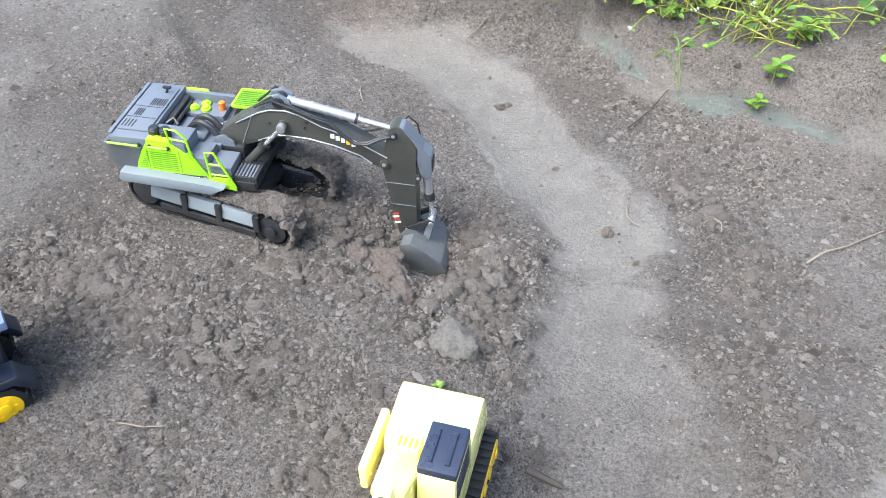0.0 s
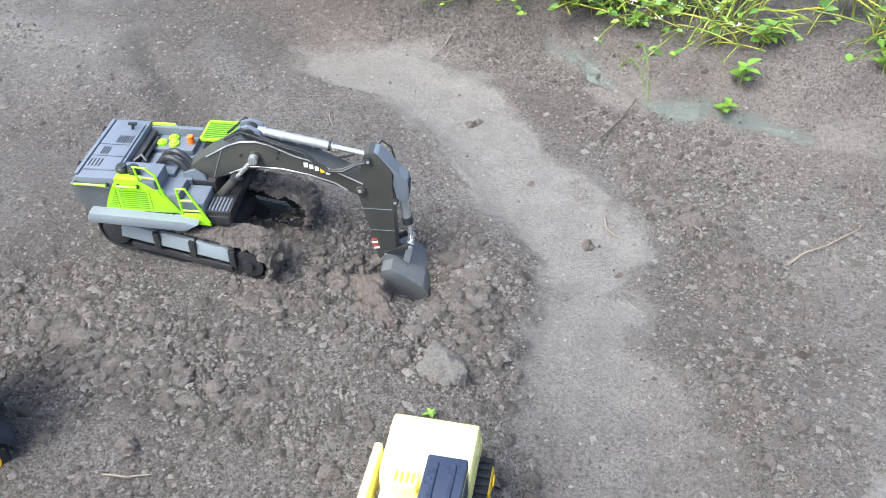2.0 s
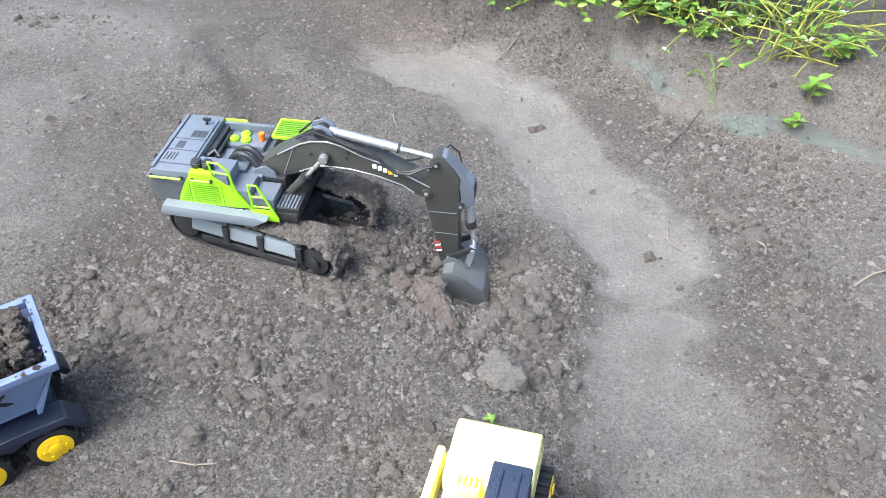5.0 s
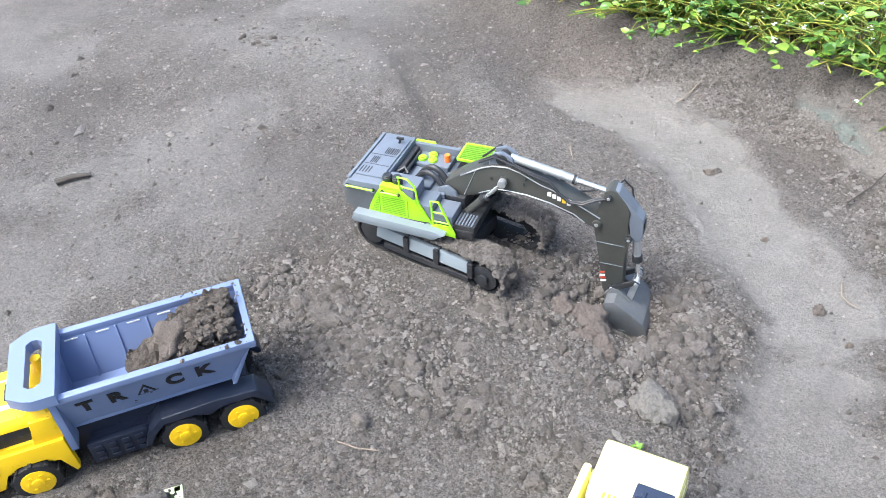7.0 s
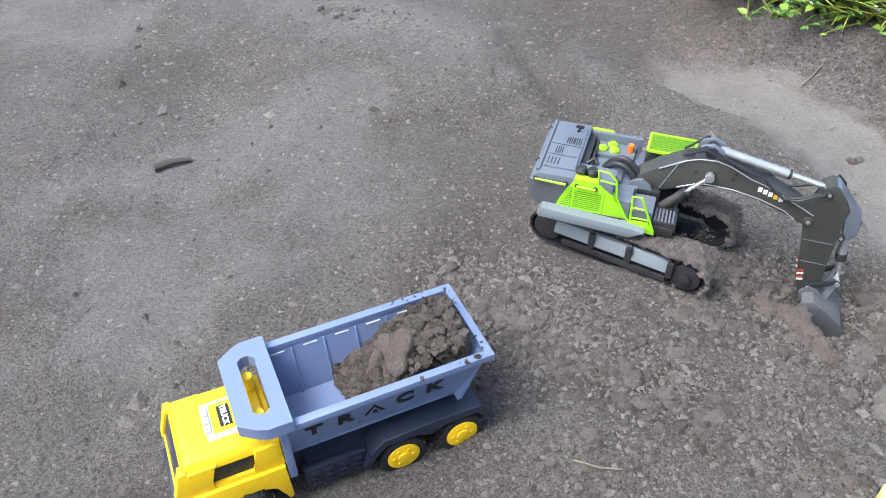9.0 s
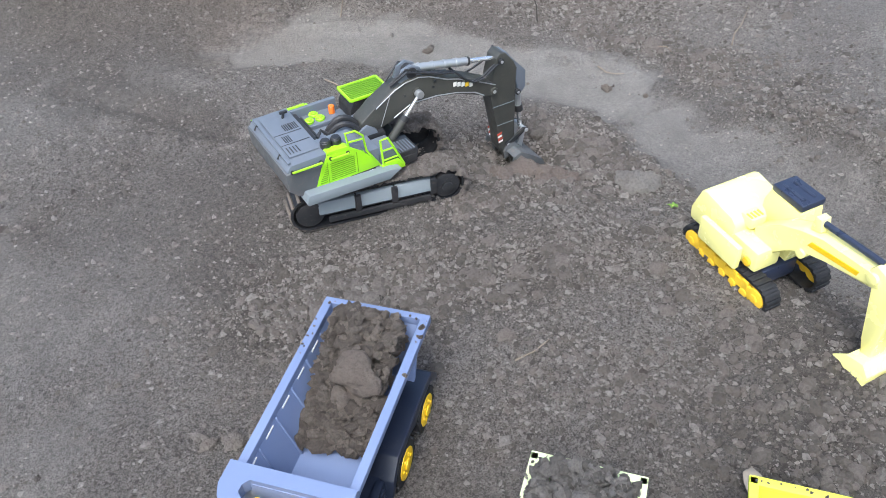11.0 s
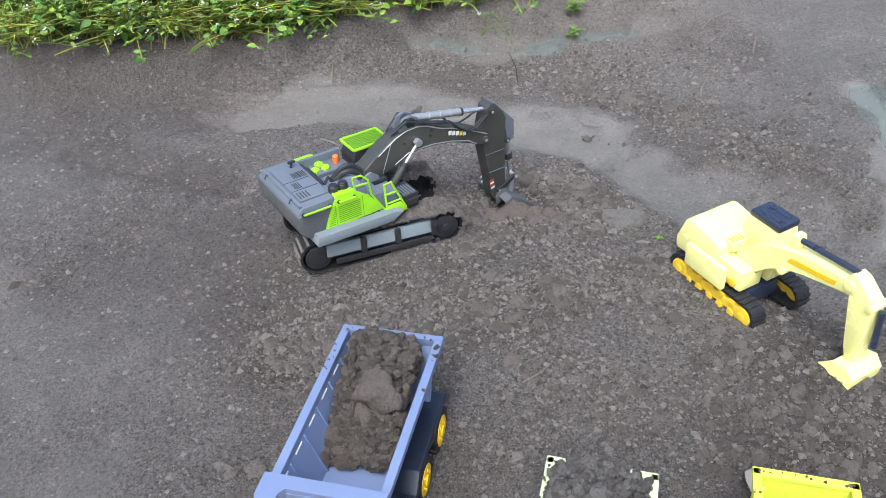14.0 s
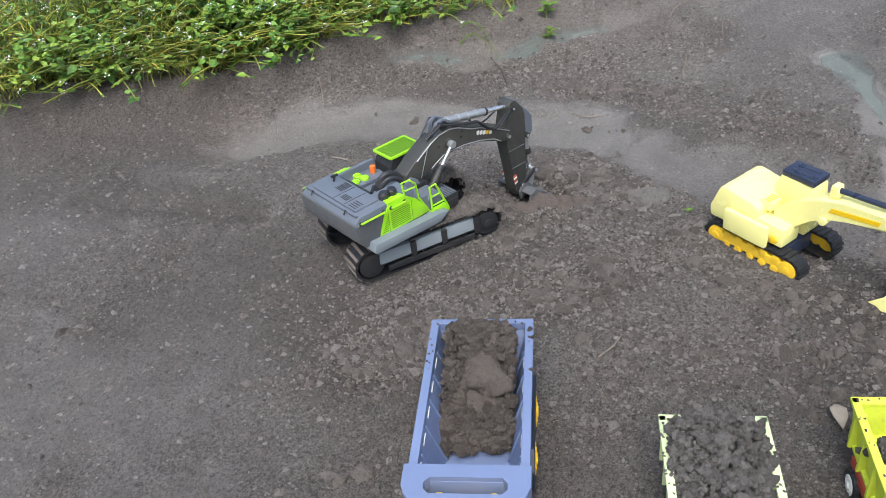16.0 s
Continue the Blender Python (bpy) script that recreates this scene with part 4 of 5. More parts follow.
def caked_mud():
    r = np.random.default_rng(15)
    p, s = [], []
    for y0, y1, n in ((-0.086, -0.041, 2400), (0.041, 0.086, 1300)):
        a = r.uniform(0, 1, n)
        for t, y in zip(a, r.uniform(y0, y1, n)):
            if t < 0.55:
                q = math.pi * t / 0.55 * 0.75
                p.append((0.1128 + 0.0335 * math.sin(q), y, 0.031 + 0.0335 * math.cos(q)))
            else:
                p.append((0.1128 - 0.15 * (t - 0.55) / 0.45 * r.uniform(0.2, 1), y, 0.0635))
            s.append(0.0026 * math.exp(0.45 * r.normal()))
    p = np.array(p)
    ob = lumps("caked_mud", p[:, :2], np.array(s), 1, CLOD, "dried mud caked on the tracks", 16, bases=p[:, 2], lift=0.0)
    del ob["category"]
    ob.parent = EXCAVATOR


caked_mud()


# ---- the tipper truck ----
def toy_wheel(parent, x, y, z, r, width, side, hub_mat, tyre_mat=None):
    y0, y1 = (y - width, y) if side > 0 else (y, y + width)
    w = part("wheel", disc(x, y0, y1, z, r * 0.93, sides=28, bevel=0.002), tyre_mat or RUBBER, parent, "chunky black tyre with a bright hub")
    b = None
    for k in range(20):
        a = 2 * math.pi * k / 20
        t = box(-0.0026, 0.0026, y0 + (0 if k % 2 else width * 0.35), y1 - (width * 0.35 if k % 2 else 0), r * 0.9, r, 0.0006)
        t.transform(Matrix.Translation((x, 0, z)) @ Matrix.Rotation(a, 4, "Y"))
        b = merge(b, t)
    part("tread", b, tyre_mat or RUBBER, w)
    f = y + side * 0.0008
    part("rim", disc(x, min(f, f - side * 0.006), max(f, f - side * 0.006), z, r * 0.66, sides=26), hub_mat, w)
    for k in range(6):
        a = 2 * math.pi * k / 6
        part("rim_boss", disc(x + r * 0.4 * math.cos(a), min(f, f + side * 0.0012), max(f, f + side * 0.0012), z + r * 0.4 * math.sin(a), r * 0.07, sides=8, bevel=0.0003), hub_mat, w)
    part("hub", disc(x, min(f, f + side * 0.0025), max(f, f + side * 0.0025), z, r * 0.24, sides=16), hub_mat, w)
    return w


def side_wall(parent, name, y_low, y_top, s, material, label=""):
    """A leaning side of the tipper bed."""
    t = 0.004
    out = [(0.038, y_low, 0.09), (0.254, y_low, 0.09), (0.262, y_top, 0.158), (0.236, y_top, 0.158), (0.0, y_top, 0.158)]
    b = bmesh.new()
    a = [b.verts.new((x, s * y, z)) for x, y, z in out]
    c = [b.verts.new((x, s * (y - t), z)) for x, y, z in out]
    b.faces.new(a), b.faces.new(c[::-1])
    for i in range(len(a)):
        b.faces.new((a[i], a[(i + 1) % len(a)], c[(i + 1) % len(a)], c[i]))
    bmesh.ops.bevel(b, geom=b.edges[:], offset=0.001, segments=2, affect="EDGES")
    return part(name, b, material, parent, label)


def ring_plate(outer, inner, z0, z1):
    """A plate with a slot through it: two outlines of as many corners."""
    b = bmesh.new()
    rows = [[b.verts.new((x, y, z)) for x, y in ring] for ring, z in ((outer, z0), (outer, z1), (inner, z1), (inner, z0))]
    n = len(outer)
    for a, c in zip(rows, rows[1:] + rows[:1]):
        for i in range(n):
            b.faces.new((a[i], a[(i + 1) % n], c[(i + 1) % n], c[i]))
    sharp = [e for e in b.edges if len(e.link_faces) == 2 and e.calc_face_angle() > 0.9]
    bmesh.ops.bevel(b, geom=sharp, offset=0.003, segments=3, affect="EDGES", profile=0.6)
    return b


def truck():
    base = thing("toy_tipper_truck", M_TRUCK, "yellow and blue-grey plastic toy tipper truck loaded with earth", "truck")
    part("chassis", merge(box(0.02, 0.375, -0.034, 0.034, 0.03, 0.076, 0.004), box(0.16, 0.24, -0.052, 0.052, 0.024, 0.06, 0.004)), NAVY, base)
    for s in (-1, 1):
        tank = part("side_tank", box(0.165, 0.245, min(s * 0.044, s * 0.058), max(s * 0.044, s * 0.058), 0.022, 0.06, 0.003), NAVY, base)
        for k in range(4):
            for j in range(3):
                part("stud", box(0.172 + 0.018 * k, 0.183 + 0.018 * k, min(s * 0.058, s * 0.0605), max(s * 0.058, s * 0.0605), 0.026 + 0.011 * j, 0.033 + 0.011 * j, 0.001), NAVY, tank)
        fender = [(-0.008, 0.044), (-0.006, 0.054), (0.012, 0.077), (0.07, 0.08), (0.142, 0.078), (0.164, 0.058), (0.174, 0.034), (0.166, 0.034), (0.157, 0.054), (0.142, 0.068), (0.1, 0.068), (0.081, 0.056), (0.062, 0.068), (0.018, 0.068), (0.0, 0.044)]
        part("fender", prism(fender, min(s * 0.036, s * 0.069), max(s * 0.036, s * 0.069), 0.002), NAVY, base, "navy double wheel arch")
        for x in (0.04, 0.121, 0.316):
            toy_wheel(base, x, s * 0.068, 0.033, 0.033, 0.027, s, YELLOW)
    # bed
    part("bed_floor", box(0.034, 0.256, -0.043, 0.043, 0.085, 0.091, 0.001), BED, base)
    for s in (-1, 1):
        w = side_wall(base, "bed_side", 0.043, 0.063, s, BED, "blue-grey side of the tipper bed")
        rim = part("bed_rim", prism([(-0.002, 0.156), (0.0, 0.166), (0.25, 0.166), (0.25, 0.156)], min(s * 0.058, s * 0.069), max(s * 0.058, s * 0.069), 0.0015), BED, base)
        for k in range(5):
            x = 0.045 + 0.042 * k
            rib = box(x, x + 0.0025, min(s * 0.0365, s * 0.041), max(s * 0.0365, s * 0.041), 0.091, 0.155, 0.0005, taper=(x, x + 0.0025, min(s * 0.056, s * 0.0605), max(s * 0.056, s * 0.0605)))
            part("rib", rib, BED, w)
            part("slot", box(x + 0.01, x + 0.028, min(s * 0.0565, s * 0.0592), max(s * 0.0565, s * 0.0592), 0.1515, 0.1535, 0), WHITE, w)
    tail = part("tailgate", prism([(0.0, 0.158), (-0.004, 0.158), (0.034, 0.087), (0.04, 0.087)], -0.056, 0.056, 0.0012), BED, base, "blue-grey scuffed tailgate")
    part("tail_rim", box(-0.006, 0.004, -0.069, 0.069, 0.154, 0.166, 0.002), BED, tail)
    part("headboard", box(0.252, 0.262, -0.062, 0.062, 0.064, 0.17, 0.002), BED, base)
    # carrying handle over the cab
    outer = [(0.244, -0.071), (0.272, -0.071), (0.284, -0.066), (0.303, -0.052), (0.303, 0.052), (0.284, 0.066), (0.272, 0.071), (0.244, 0.071)]
    inner = [(0.261, -0.04), (0.268, -0.046), (0.276, -0.046), (0.282, -0.04), (0.282, 0.04), (0.276, 0.046), (0.268, 0.046), (0.261, 0.04)]
    part("carry_handle", ring_plate(outer, inner, 0.16, 0.177), BED, base, "blue-grey carrying handle with a slot")
    for s in (-1, 1):
        part("peg", disc_z(0.276, s * 0.03, 0.14, 0.162, 0.007), YELLOW, base)
    # cab: shell with roof, pillars and a window opening in front
    cab = part("cab", merge(box(0.262, 0.392, -0.058, 0.058, 0.05, 0.097, 0.005, taper=(0.264, 0.389, -0.057, 0.057)), box(0.264, 0.38, -0.056, 0.056, 0.121, 0.139, 0.007, taper=(0.27, 0.368, -0.049, 0.049))), YELLOW, base, "bright yellow plastic cab")
    part("cab_back", box(0.262, 0.272, -0.055, 0.055, 0.088, 0.132, 0.002), YELLOW, cab)
    for s in (-1, 1):
        y0, y1 = min(s * 0.051, s * 0.0575), max(s * 0.051, s * 0.0575)
        part("pillar", prism([(0.262, 0.09), (0.302, 0.09), (0.296, 0.104), (0.294, 0.13), (0.264, 0.13)], y0, y1, 0.002), YELLOW, cab)
        part("pillar", prism([(0.342, 0.09), (0.391, 0.09), (0.378, 0.13), (0.336, 0.13), (0.344, 0.118), (0.348, 0.104)], y0, y1, 0.002), YELLOW, cab)
        part("side_window", prism([(0.288, 0.09), (0.356, 0.09), (0.352, 0.128), (0.286, 0.128)], min(s * 0.049, s * 0.052), max(s * 0.049, s * 0.052), 0.0008), BLACK, cab, "dark open side window")
        part("wheel_arch", prism([(0.268, 0.026), (0.278, 0.056), (0.295, 0.066), (0.33, 0.066), (0.348, 0.056), (0.356, 0.032), (0.386, 0.03), (0.388, 0.06), (0.38, 0.09), (0.264, 0.09), (0.262, 0.03)], min(s * 0.05, s * 0.062), max(s * 0.05, s * 0.062), 0.0018), YELLOW, cab)
        q = part("door_badge", box(0.352, 0.382, min(s * 0.062, s * 0.0632), max(s * 0.062, s * 0.0632), 0.066, 0.08, 0), INK, cab)
        for k in range(3):
            part("badge_bar", box(0.355 + 0.0085 * k, 0.361 + 0.0085 * k, min(s * 0.0632, s * 0.064), max(s * 0.0632, s * 0.064), 0.07, 0.076, 0), GOLD if k == 1 else WHITE, q)
    part("windscreen", prism([(0.388, 0.092), (0.384, 0.092), (0.372, 0.128), (0.376, 0.128)], -0.043, 0.043, 0.0006), HATCH, cab, "dark windscreen opening")
    for y0, y1 in ((-0.057, -0.042), (0.042, 0.057)):
        part("screen_pillar", prism([(0.3915, 0.09), (0.382, 0.09), (0.37, 0.133), (0.3785, 0.133)], y0, y1, 0.0012), YELLOW, cab)
    part("bumper", merge(box(0.384, 0.4, -0.062, 0.062, 0.012, 0.04, 0.004), box(0.384, 0.396, -0.04, 0.04, 0.036, 0.076, 0.004)), NAVY, base, "navy front bumper and grille")
    for s in (-1, 1):
        part("headlight", box(0.386, 0.391, s * 0.052 - 0.007, s * 0.052 + 0.007, 0.05, 0.062, 0.0015), WHITE, base)
    badge = part("roof_badge", box(0.296, 0.34, -0.03, 0.03, 0.136, 0.1415, 0.0015, taper=(0.298, 0.336, -0.027, 0.027)), SILVER, base, "silver roof badge")
    for k in range(3):
        part("badge_rib", box(0.331, 0.339, -0.018 + 0.0125 * k, -0.007 + 0.0125 * k, 0.1405, 0.1435, 0.0008), SILVER, badge)
    part("badge_field", box(0.298, 0.329, -0.022, 0.022, 0.1414, 0.1422, 0), YELLOW, badge)
    part("plate", box(0.306, 0.32, -0.0155, 0.0155, 0.142, 0.1434, 0), INK, badge)
    lettering("lettering", "TRUCK", 0.0095, Matrix.Translation((0.313, 0, 0.1437)) @ Matrix.Rotation(radians(90), 4, "Z"), WHITE, badge, "white letters TRUCK")
    # letters along the sides
    lean = math.atan2(0.02, 0.068)
    for s in (1, -1):
        for ch, x in (("T", 0.222), ("R", 0.184), ("C", 0.108), ("K", 0.07)):
            xx = x if s > 0 else 0.292 - x
            m = Matrix.Translation((xx, s * 0.0548, 0.1275)) @ Matrix.Rotation(radians(180 if s > 0 else 0), 4, "Z") @ Matrix.Rotation(radians(90) + lean, 4, "X")
            lettering("letter", ch, 0.032, m, INK, base)
        tri = part("logo", prism([(-0.012, -0.011), (0.012, -0.011), (0, 0.011)], -0.0008, 0.0008, 0), INK, base)
        tri.matrix_local = Matrix.Translation((0.147, s * 0.0548, 0.1275)) @ Matrix.Rotation(-s * lean, 4, "X")
        part("logo_field", prism([(-0.0085, -0.009), (0.0085, -0.009), (0, 0.0065)], -0.0013, 0.0013, 0), BED, tri)
        part("logo_bar", box(-0.003, 0.003, -0.0017, 0.0017, -0.0075, 0.0005, 0), INK, tri)
    return base


M_TRUCK = pose(-0.504, 0.612, -0.02, 0, 0, 217.2)
truck()
p, s = tub_fill(0.016, 0.165, -0.044, 0.044, 0.088, lambda x, y: (0.1 - 0.75 * max(0, x - 0.06)) * (1 - 60 * y * y), 2000, 0.0045, 5)
p, s = spilled(p, s, 0.0, 0.09, 0.064, 0.1665, 26, 6)
heap("truck_load", M_TRUCK, p, s, 51, CLOD_WET, "heap of damp brown clods in the truck bed")
p, s = np.array([[0.098, 0.004, 0.158], [0.118, 0.002, 0.138]]), np.array([0.027, 0.022])
heap("big_clod", M_TRUCK, p, s, 57, clod_material("brown_clod", (0.22, 0.178, 0.147), (0.25, 0.206, 0.172)), "large pale clod lying on the truck's load", 3)


# ---- the pale yellow toy excavator ----
def yellow_excavator():
    base = thing("toy_excavator", pose(0.045, 0.453, -0.002, 0, 0, -101), "pale yellow plastic toy excavator with black tracks", "excavator")
    for y0, y1 in ((-0.058, -0.032), (0.032, 0.058)):
        s = -1 if y0 < 0 else 1
        t = crawler(base, "crawler_track", -0.068, 0.07, y0, y1, 0.022, RUBBER, GOLD, GOLD, 40, "black ribbed crawler track with gold wheels")
        o = s * 0.0595
        for k in range(5):
            x = -0.046 + 0.0235 * k
            part("roller", disc(x, min(o, o - s * 0.008), max(o, o - s * 0.008), 0.013, 0.0075, sides=14), GOLD, t)
            part("lug", box(x - 0.006, x + 0.006, min(o, o - s * 0.006), max(o, o - s * 0.006), 0.027, 0.038, 0.0015), GOLD, t)
        for x in (-0.068, 0.07):
            part("hub", disc(x, min(o, o + s * 0.002), max(o, o + s * 0.002), 0.022, 0.007, sides=14), GOLD, t)
    part("undercarriage", box(-0.035, 0.05, -0.034, 0.034, 0.012, 0.042, 0.005), HATCH, base)
    part("slew_ring", disc_z(0, 0, 0.04, 0.054, 0.034), HATCH, base)
    body = part("body", merge(prism([(-0.09, 0.05), (-0.092, 0.07), (-0.076, 0.112), (-0.066, 0.116), (-0.01, 0.108), (0.0, 0.1), (0.0, 0.05)], -0.052, 0.044, 0.006), box(-0.01, 0.05, -0.05, -0.006, 0.05, 0.086, 0.005)), PALE, base, "yellow rounded body, its colour paled for glare")
    part("vent_block", box(-0.012, 0.012, -0.034, -0.008, 0.095, 0.112, 0.003), PALE, body)
    for k in range(4):
        part("vent", box(0.012, 0.0135, -0.048 + 0.009 * k, -0.043 + 0.009 * k, 0.058, 0.076, 0.0004), GOLD, body)
        part("top_slot", box(-0.004, 0.008, -0.032 + 0.006 * k, -0.029 + 0.006 * k, 0.1115, 0.1128, 0.0003), GOLD, body)
    part("knob", disc(0.035, -0.054, -0.048, 0.062, 0.007, sides=14), GOLD, body)
    cab = part("cab", prism([(-0.012, 0.05), (0.052, 0.05), (0.06, 0.09), (0.054, 0.14), (-0.004, 0.144), (-0.012, 0.12)], 0.004, 0.044, 0.003), PALE, base)
    part("roof_hatch", box(-0.004, 0.054, 0.004, 0.045, 0.142, 0.153, 0.003), HATCH, cab, "dark blue roof hatch")
    for y in (0.015, 0.033):
        part("hatch_rib", tube([(0.006, y, 0.1525), (0.045, y, 0.1525)], 0.003), HATCH, cab)
    part("side_window", prism([(0.0, 0.1), (0.05, 0.1), (0.048, 0.134), (0.002, 0.134)], 0.0435, 0.0448, 0.0004), HATCH, cab)
    part("counter_handle", box(-0.05, 0.032, -0.07, -0.06, 0.05, 0.09, 0.004), PALE, body)
    part("handle_post", box(-0.052, -0.038, -0.06, -0.048, 0.06, 0.078, 0.002), PALE, body)
    boom = part("boom", prism([(0.015, 0.072), (0.01, 0.098), (0.05, 0.132), (0.085, 0.153), (0.12, 0.16), (0.19, 0.167), (0.208, 0.166), (0.21, 0.152), (0.198, 0.146), (0.13, 0.132), (0.1, 0.126), (0.075, 0.106), (0.045, 0.072)], -0.026, 0.002, 0.004), PALE, base, "pale yellow curved boom")
    part("boom_inset", prism([(0.1, 0.136), (0.105, 0.145), (0.18, 0.157), (0.178, 0.149)], -0.0268, -0.0255, 0), YELLOW, boom)
    part("pin", disc(0.095, -0.03, 0.006, 0.117, 0.007, sides=14), PALE, boom)
    part("boom_cylinder", tube([(0.098, -0.012, 0.17), (0.198, -0.012, 0.178)], 0.0045, sides=10), HATCH, base)
    part("cylinder_bracket", prism([(0.092, 0.155), (0.094, 0.178), (0.104, 0.178), (0.108, 0.16)], -0.02, -0.004, 0.001), PALE, base)
    arm = part("arm", prism([(0.186, 0.164), (0.196, 0.18), (0.208, 0.177), (0.234, 0.156), (0.238, 0.14), (0.234, 0.075), (0.236, 0.05), (0.22, 0.045), (0.214, 0.07), (0.203, 0.15)], -0.024, 0.0, 0.003), PALE, base, "pale yellow arm")
    part("pin", disc(0.199, -0.029, 0.005, 0.162, 0.008, sides=16), PALE, arm)
    part("pin", disc(0.234, -0.028, 0.004, 0.148, 0.006, sides=14), PALE, arm)
    part("arm_cylinder", tube([(0.243, -0.012, 0.144), (0.247, -0.012, 0.085)], 0.0045, sides=10), HATCH, base)
    shell = [(0.215, 0.046), (0.24, 0.052), (0.252, 0.038), (0.25, 0.012), (0.232, -0.008), (0.2, -0.006), (0.176, 0.006)]
    bk = part("bucket", prism(shell + [(0.2, 0.006), (0.228, 0.004), (0.242, 0.016), (0.242, 0.034), (0.234, 0.042), (0.216, 0.038)], -0.04, 0.016, 0.0015), PALE, base, "yellow toy bucket resting on the mud")
    for y0, y1 in ((-0.041, -0.037), (0.013, 0.017)):
        part("bucket_side", prism(shell, y0, y1, 0.001), PALE, bk)
    return base


yellow_excavator()


# ---- two small tipper trailers full of earth ----
def trailer(m, length, width, top, floor, tub_mat, chassis_mat, hub, name_label, wheels):
    base = thing("toy_trailer", m, name_label, "trailer", "toy trailers")
    h = width / 2
    tub = part("tub", box(0.004, length, -h + 0.004, h - 0.004, floor, floor + 0.005, 0.001), tub_mat, base, "scuffed plastic tub")
    for s in (-1, 1):
        b = bmesh.new()
        prof = [(0.0, s * (h - 0.01), floor), (length, s * (h - 0.01), floor), (length, s * h, top), (0.0, s * h, top)]
        a = [b.verts.new(p) for p in prof]
        c = [b.verts.new((x, y - s * 0.005, z)) for x, y, z in prof]
        b.faces.new(a), b.faces.new(c[::-1])
        for i in range(4):
            b.faces.new((a[i], a[(i + 1) % 4], c[(i + 1) % 4], c[i]))
        bmesh.ops.bevel(b, geom=b.edges[:], offset=0.001, segments=1, affect="EDGES")
        part("tub_side", b, tub_mat, tub)
        part("tub_rim", box(-0.002, length, min(s * (h - 0.007), s * (h + 0.003)), max(s * (h - 0.007), s * (h + 0.003)), top - 0.003, top + 0.003, 0.0015), tub_mat, tub)
        for k in range(6):
            x = 0.02 + k * (length - 0.04) / 5
            part("rib", box(x - 0.002, x + 0.002, min(s * (h - 0.012), s * (h + 0.001)), max(s * (h - 0.012), s * (h + 0.001)), floor, top - 0.004, 0.0008), tub_mat, tub)
    part("end_wall", box(0.0, 0.005, -h + 0.006, h - 0.006, floor, top, 0.001), tub_mat, tub)
    part("end_rim", box(-0.003, 0.008, -h - 0.003, h + 0.003, top - 0.003, top + 0.003, 0.0015), tub_mat, tub)
    part("front_wall", box(length - 0.005, length, -h + 0.006, h - 0.006, floor, top, 0.001), tub_mat, tub)
    part("chassis", merge(box(0.01, length - 0.01, -h * 0.55, h * 0.55, 0.016, floor, 0.003), box(0.03, length - 0.03, -h * 0.95, h * 0.95, floor - 0.018, floor - 0.003, 0.003)), chassis_mat, base)
    for x in wheels:
        for s in (-1, 1):
            toy_wheel(base, x, s * (h + 0.002), 0.02, 0.02, 0.017, s, hub)
    return base


M_A = pose(-0.429, 0.311, gz(-0.5, 0.24) - 0.004, 0, 0, 216.5)
trailer(M_A, 0.225, 0.122, 0.1, 0.045, CREAM, NAVY, CREAM, "lime-white toy tipper trailer heaped with earth", (0.1, 0.16))
p, s = tub_fill(0.012, 0.215, -0.056, 0.056, 0.05, lambda x, y: 0.078 - 8 * y * y + 0.012 * math.sin(40 * x), 3600, 0.0038, 7)
p, s = spilled(p, s, 0.0, 0.22, 0.0595, 0.1035, 60, 8)
heap("trailer_load", M_A, p, s, 71, CLOD_GREY, "heap of grey crumbly earth in the lime-white trailer")
M_B = pose(-0.276, 0.151, gz(-0.33, 0.1) - 0.004, 0, 0, 216.5)
trailer(M_B, 0.225, 0.106, 0.112, 0.05, LEMON, RED, WHITE, "lemon-yellow toy tipper trailer on a red chassis", (0.055, 0.1))
p, s = tub_fill(0.035, 0.215, -0.046, 0.046, 0.055, lambda x, y: 0.064 * min(1, (x - 0.02) / 0.04) - 6 * y * y, 2600, 0.0037, 9)
p, s = spilled(p, s, 0.0, 0.22, 0.0515, 0.1155, 40, 10)
heap("trailer_load", M_B, p, s, 91, CLOD_GREY, "heap of grey clods and straw in the lemon trailer")


# ---- weeds along the bank ----
def leaf_mesh(name, at, along, up, length, width, material):
    """Folded pointed leaves, all in one mesh: arrays of places, directions, normals and sizes."""
    n = len(at)
    side = np.cross(along, up)
    side /= np.linalg.norm(side, axis=1, keepdims=True) + 1e-9
    nor = np.cross(side, along)
    shape = [(0, 0, 0), (0.3, 0.42, 0.1), (0.3, 0, -0.02), (0.3, -0.42, 0.1), (0.62, 0.36, 0.06), (0.62, 0, -0.06), (0.62, -0.36, 0.06), (1.0, 0, -0.14)]
    co = np.stack([at + along * (a * length)[:, None] + side * (b * width)[:, None] + nor * (c * length)[:, None] for a, b, c in shape], 1)
    tri = np.array([(0, 2, 1), (0, 3, 2), (1, 2, 5), (1, 5, 4), (2, 3, 6), (2, 6, 5), (4, 5, 7), (5, 6, 7)])
    return mesh_arrays(name, co.reshape(-1, 3), (tri[None] + (np.arange(n) * 8)[:, None, None]).reshape(-1, 3), material)


def unit(v):
    return v / (np.linalg.norm(v, axis=-1, keepdims=True) + 1e-9)


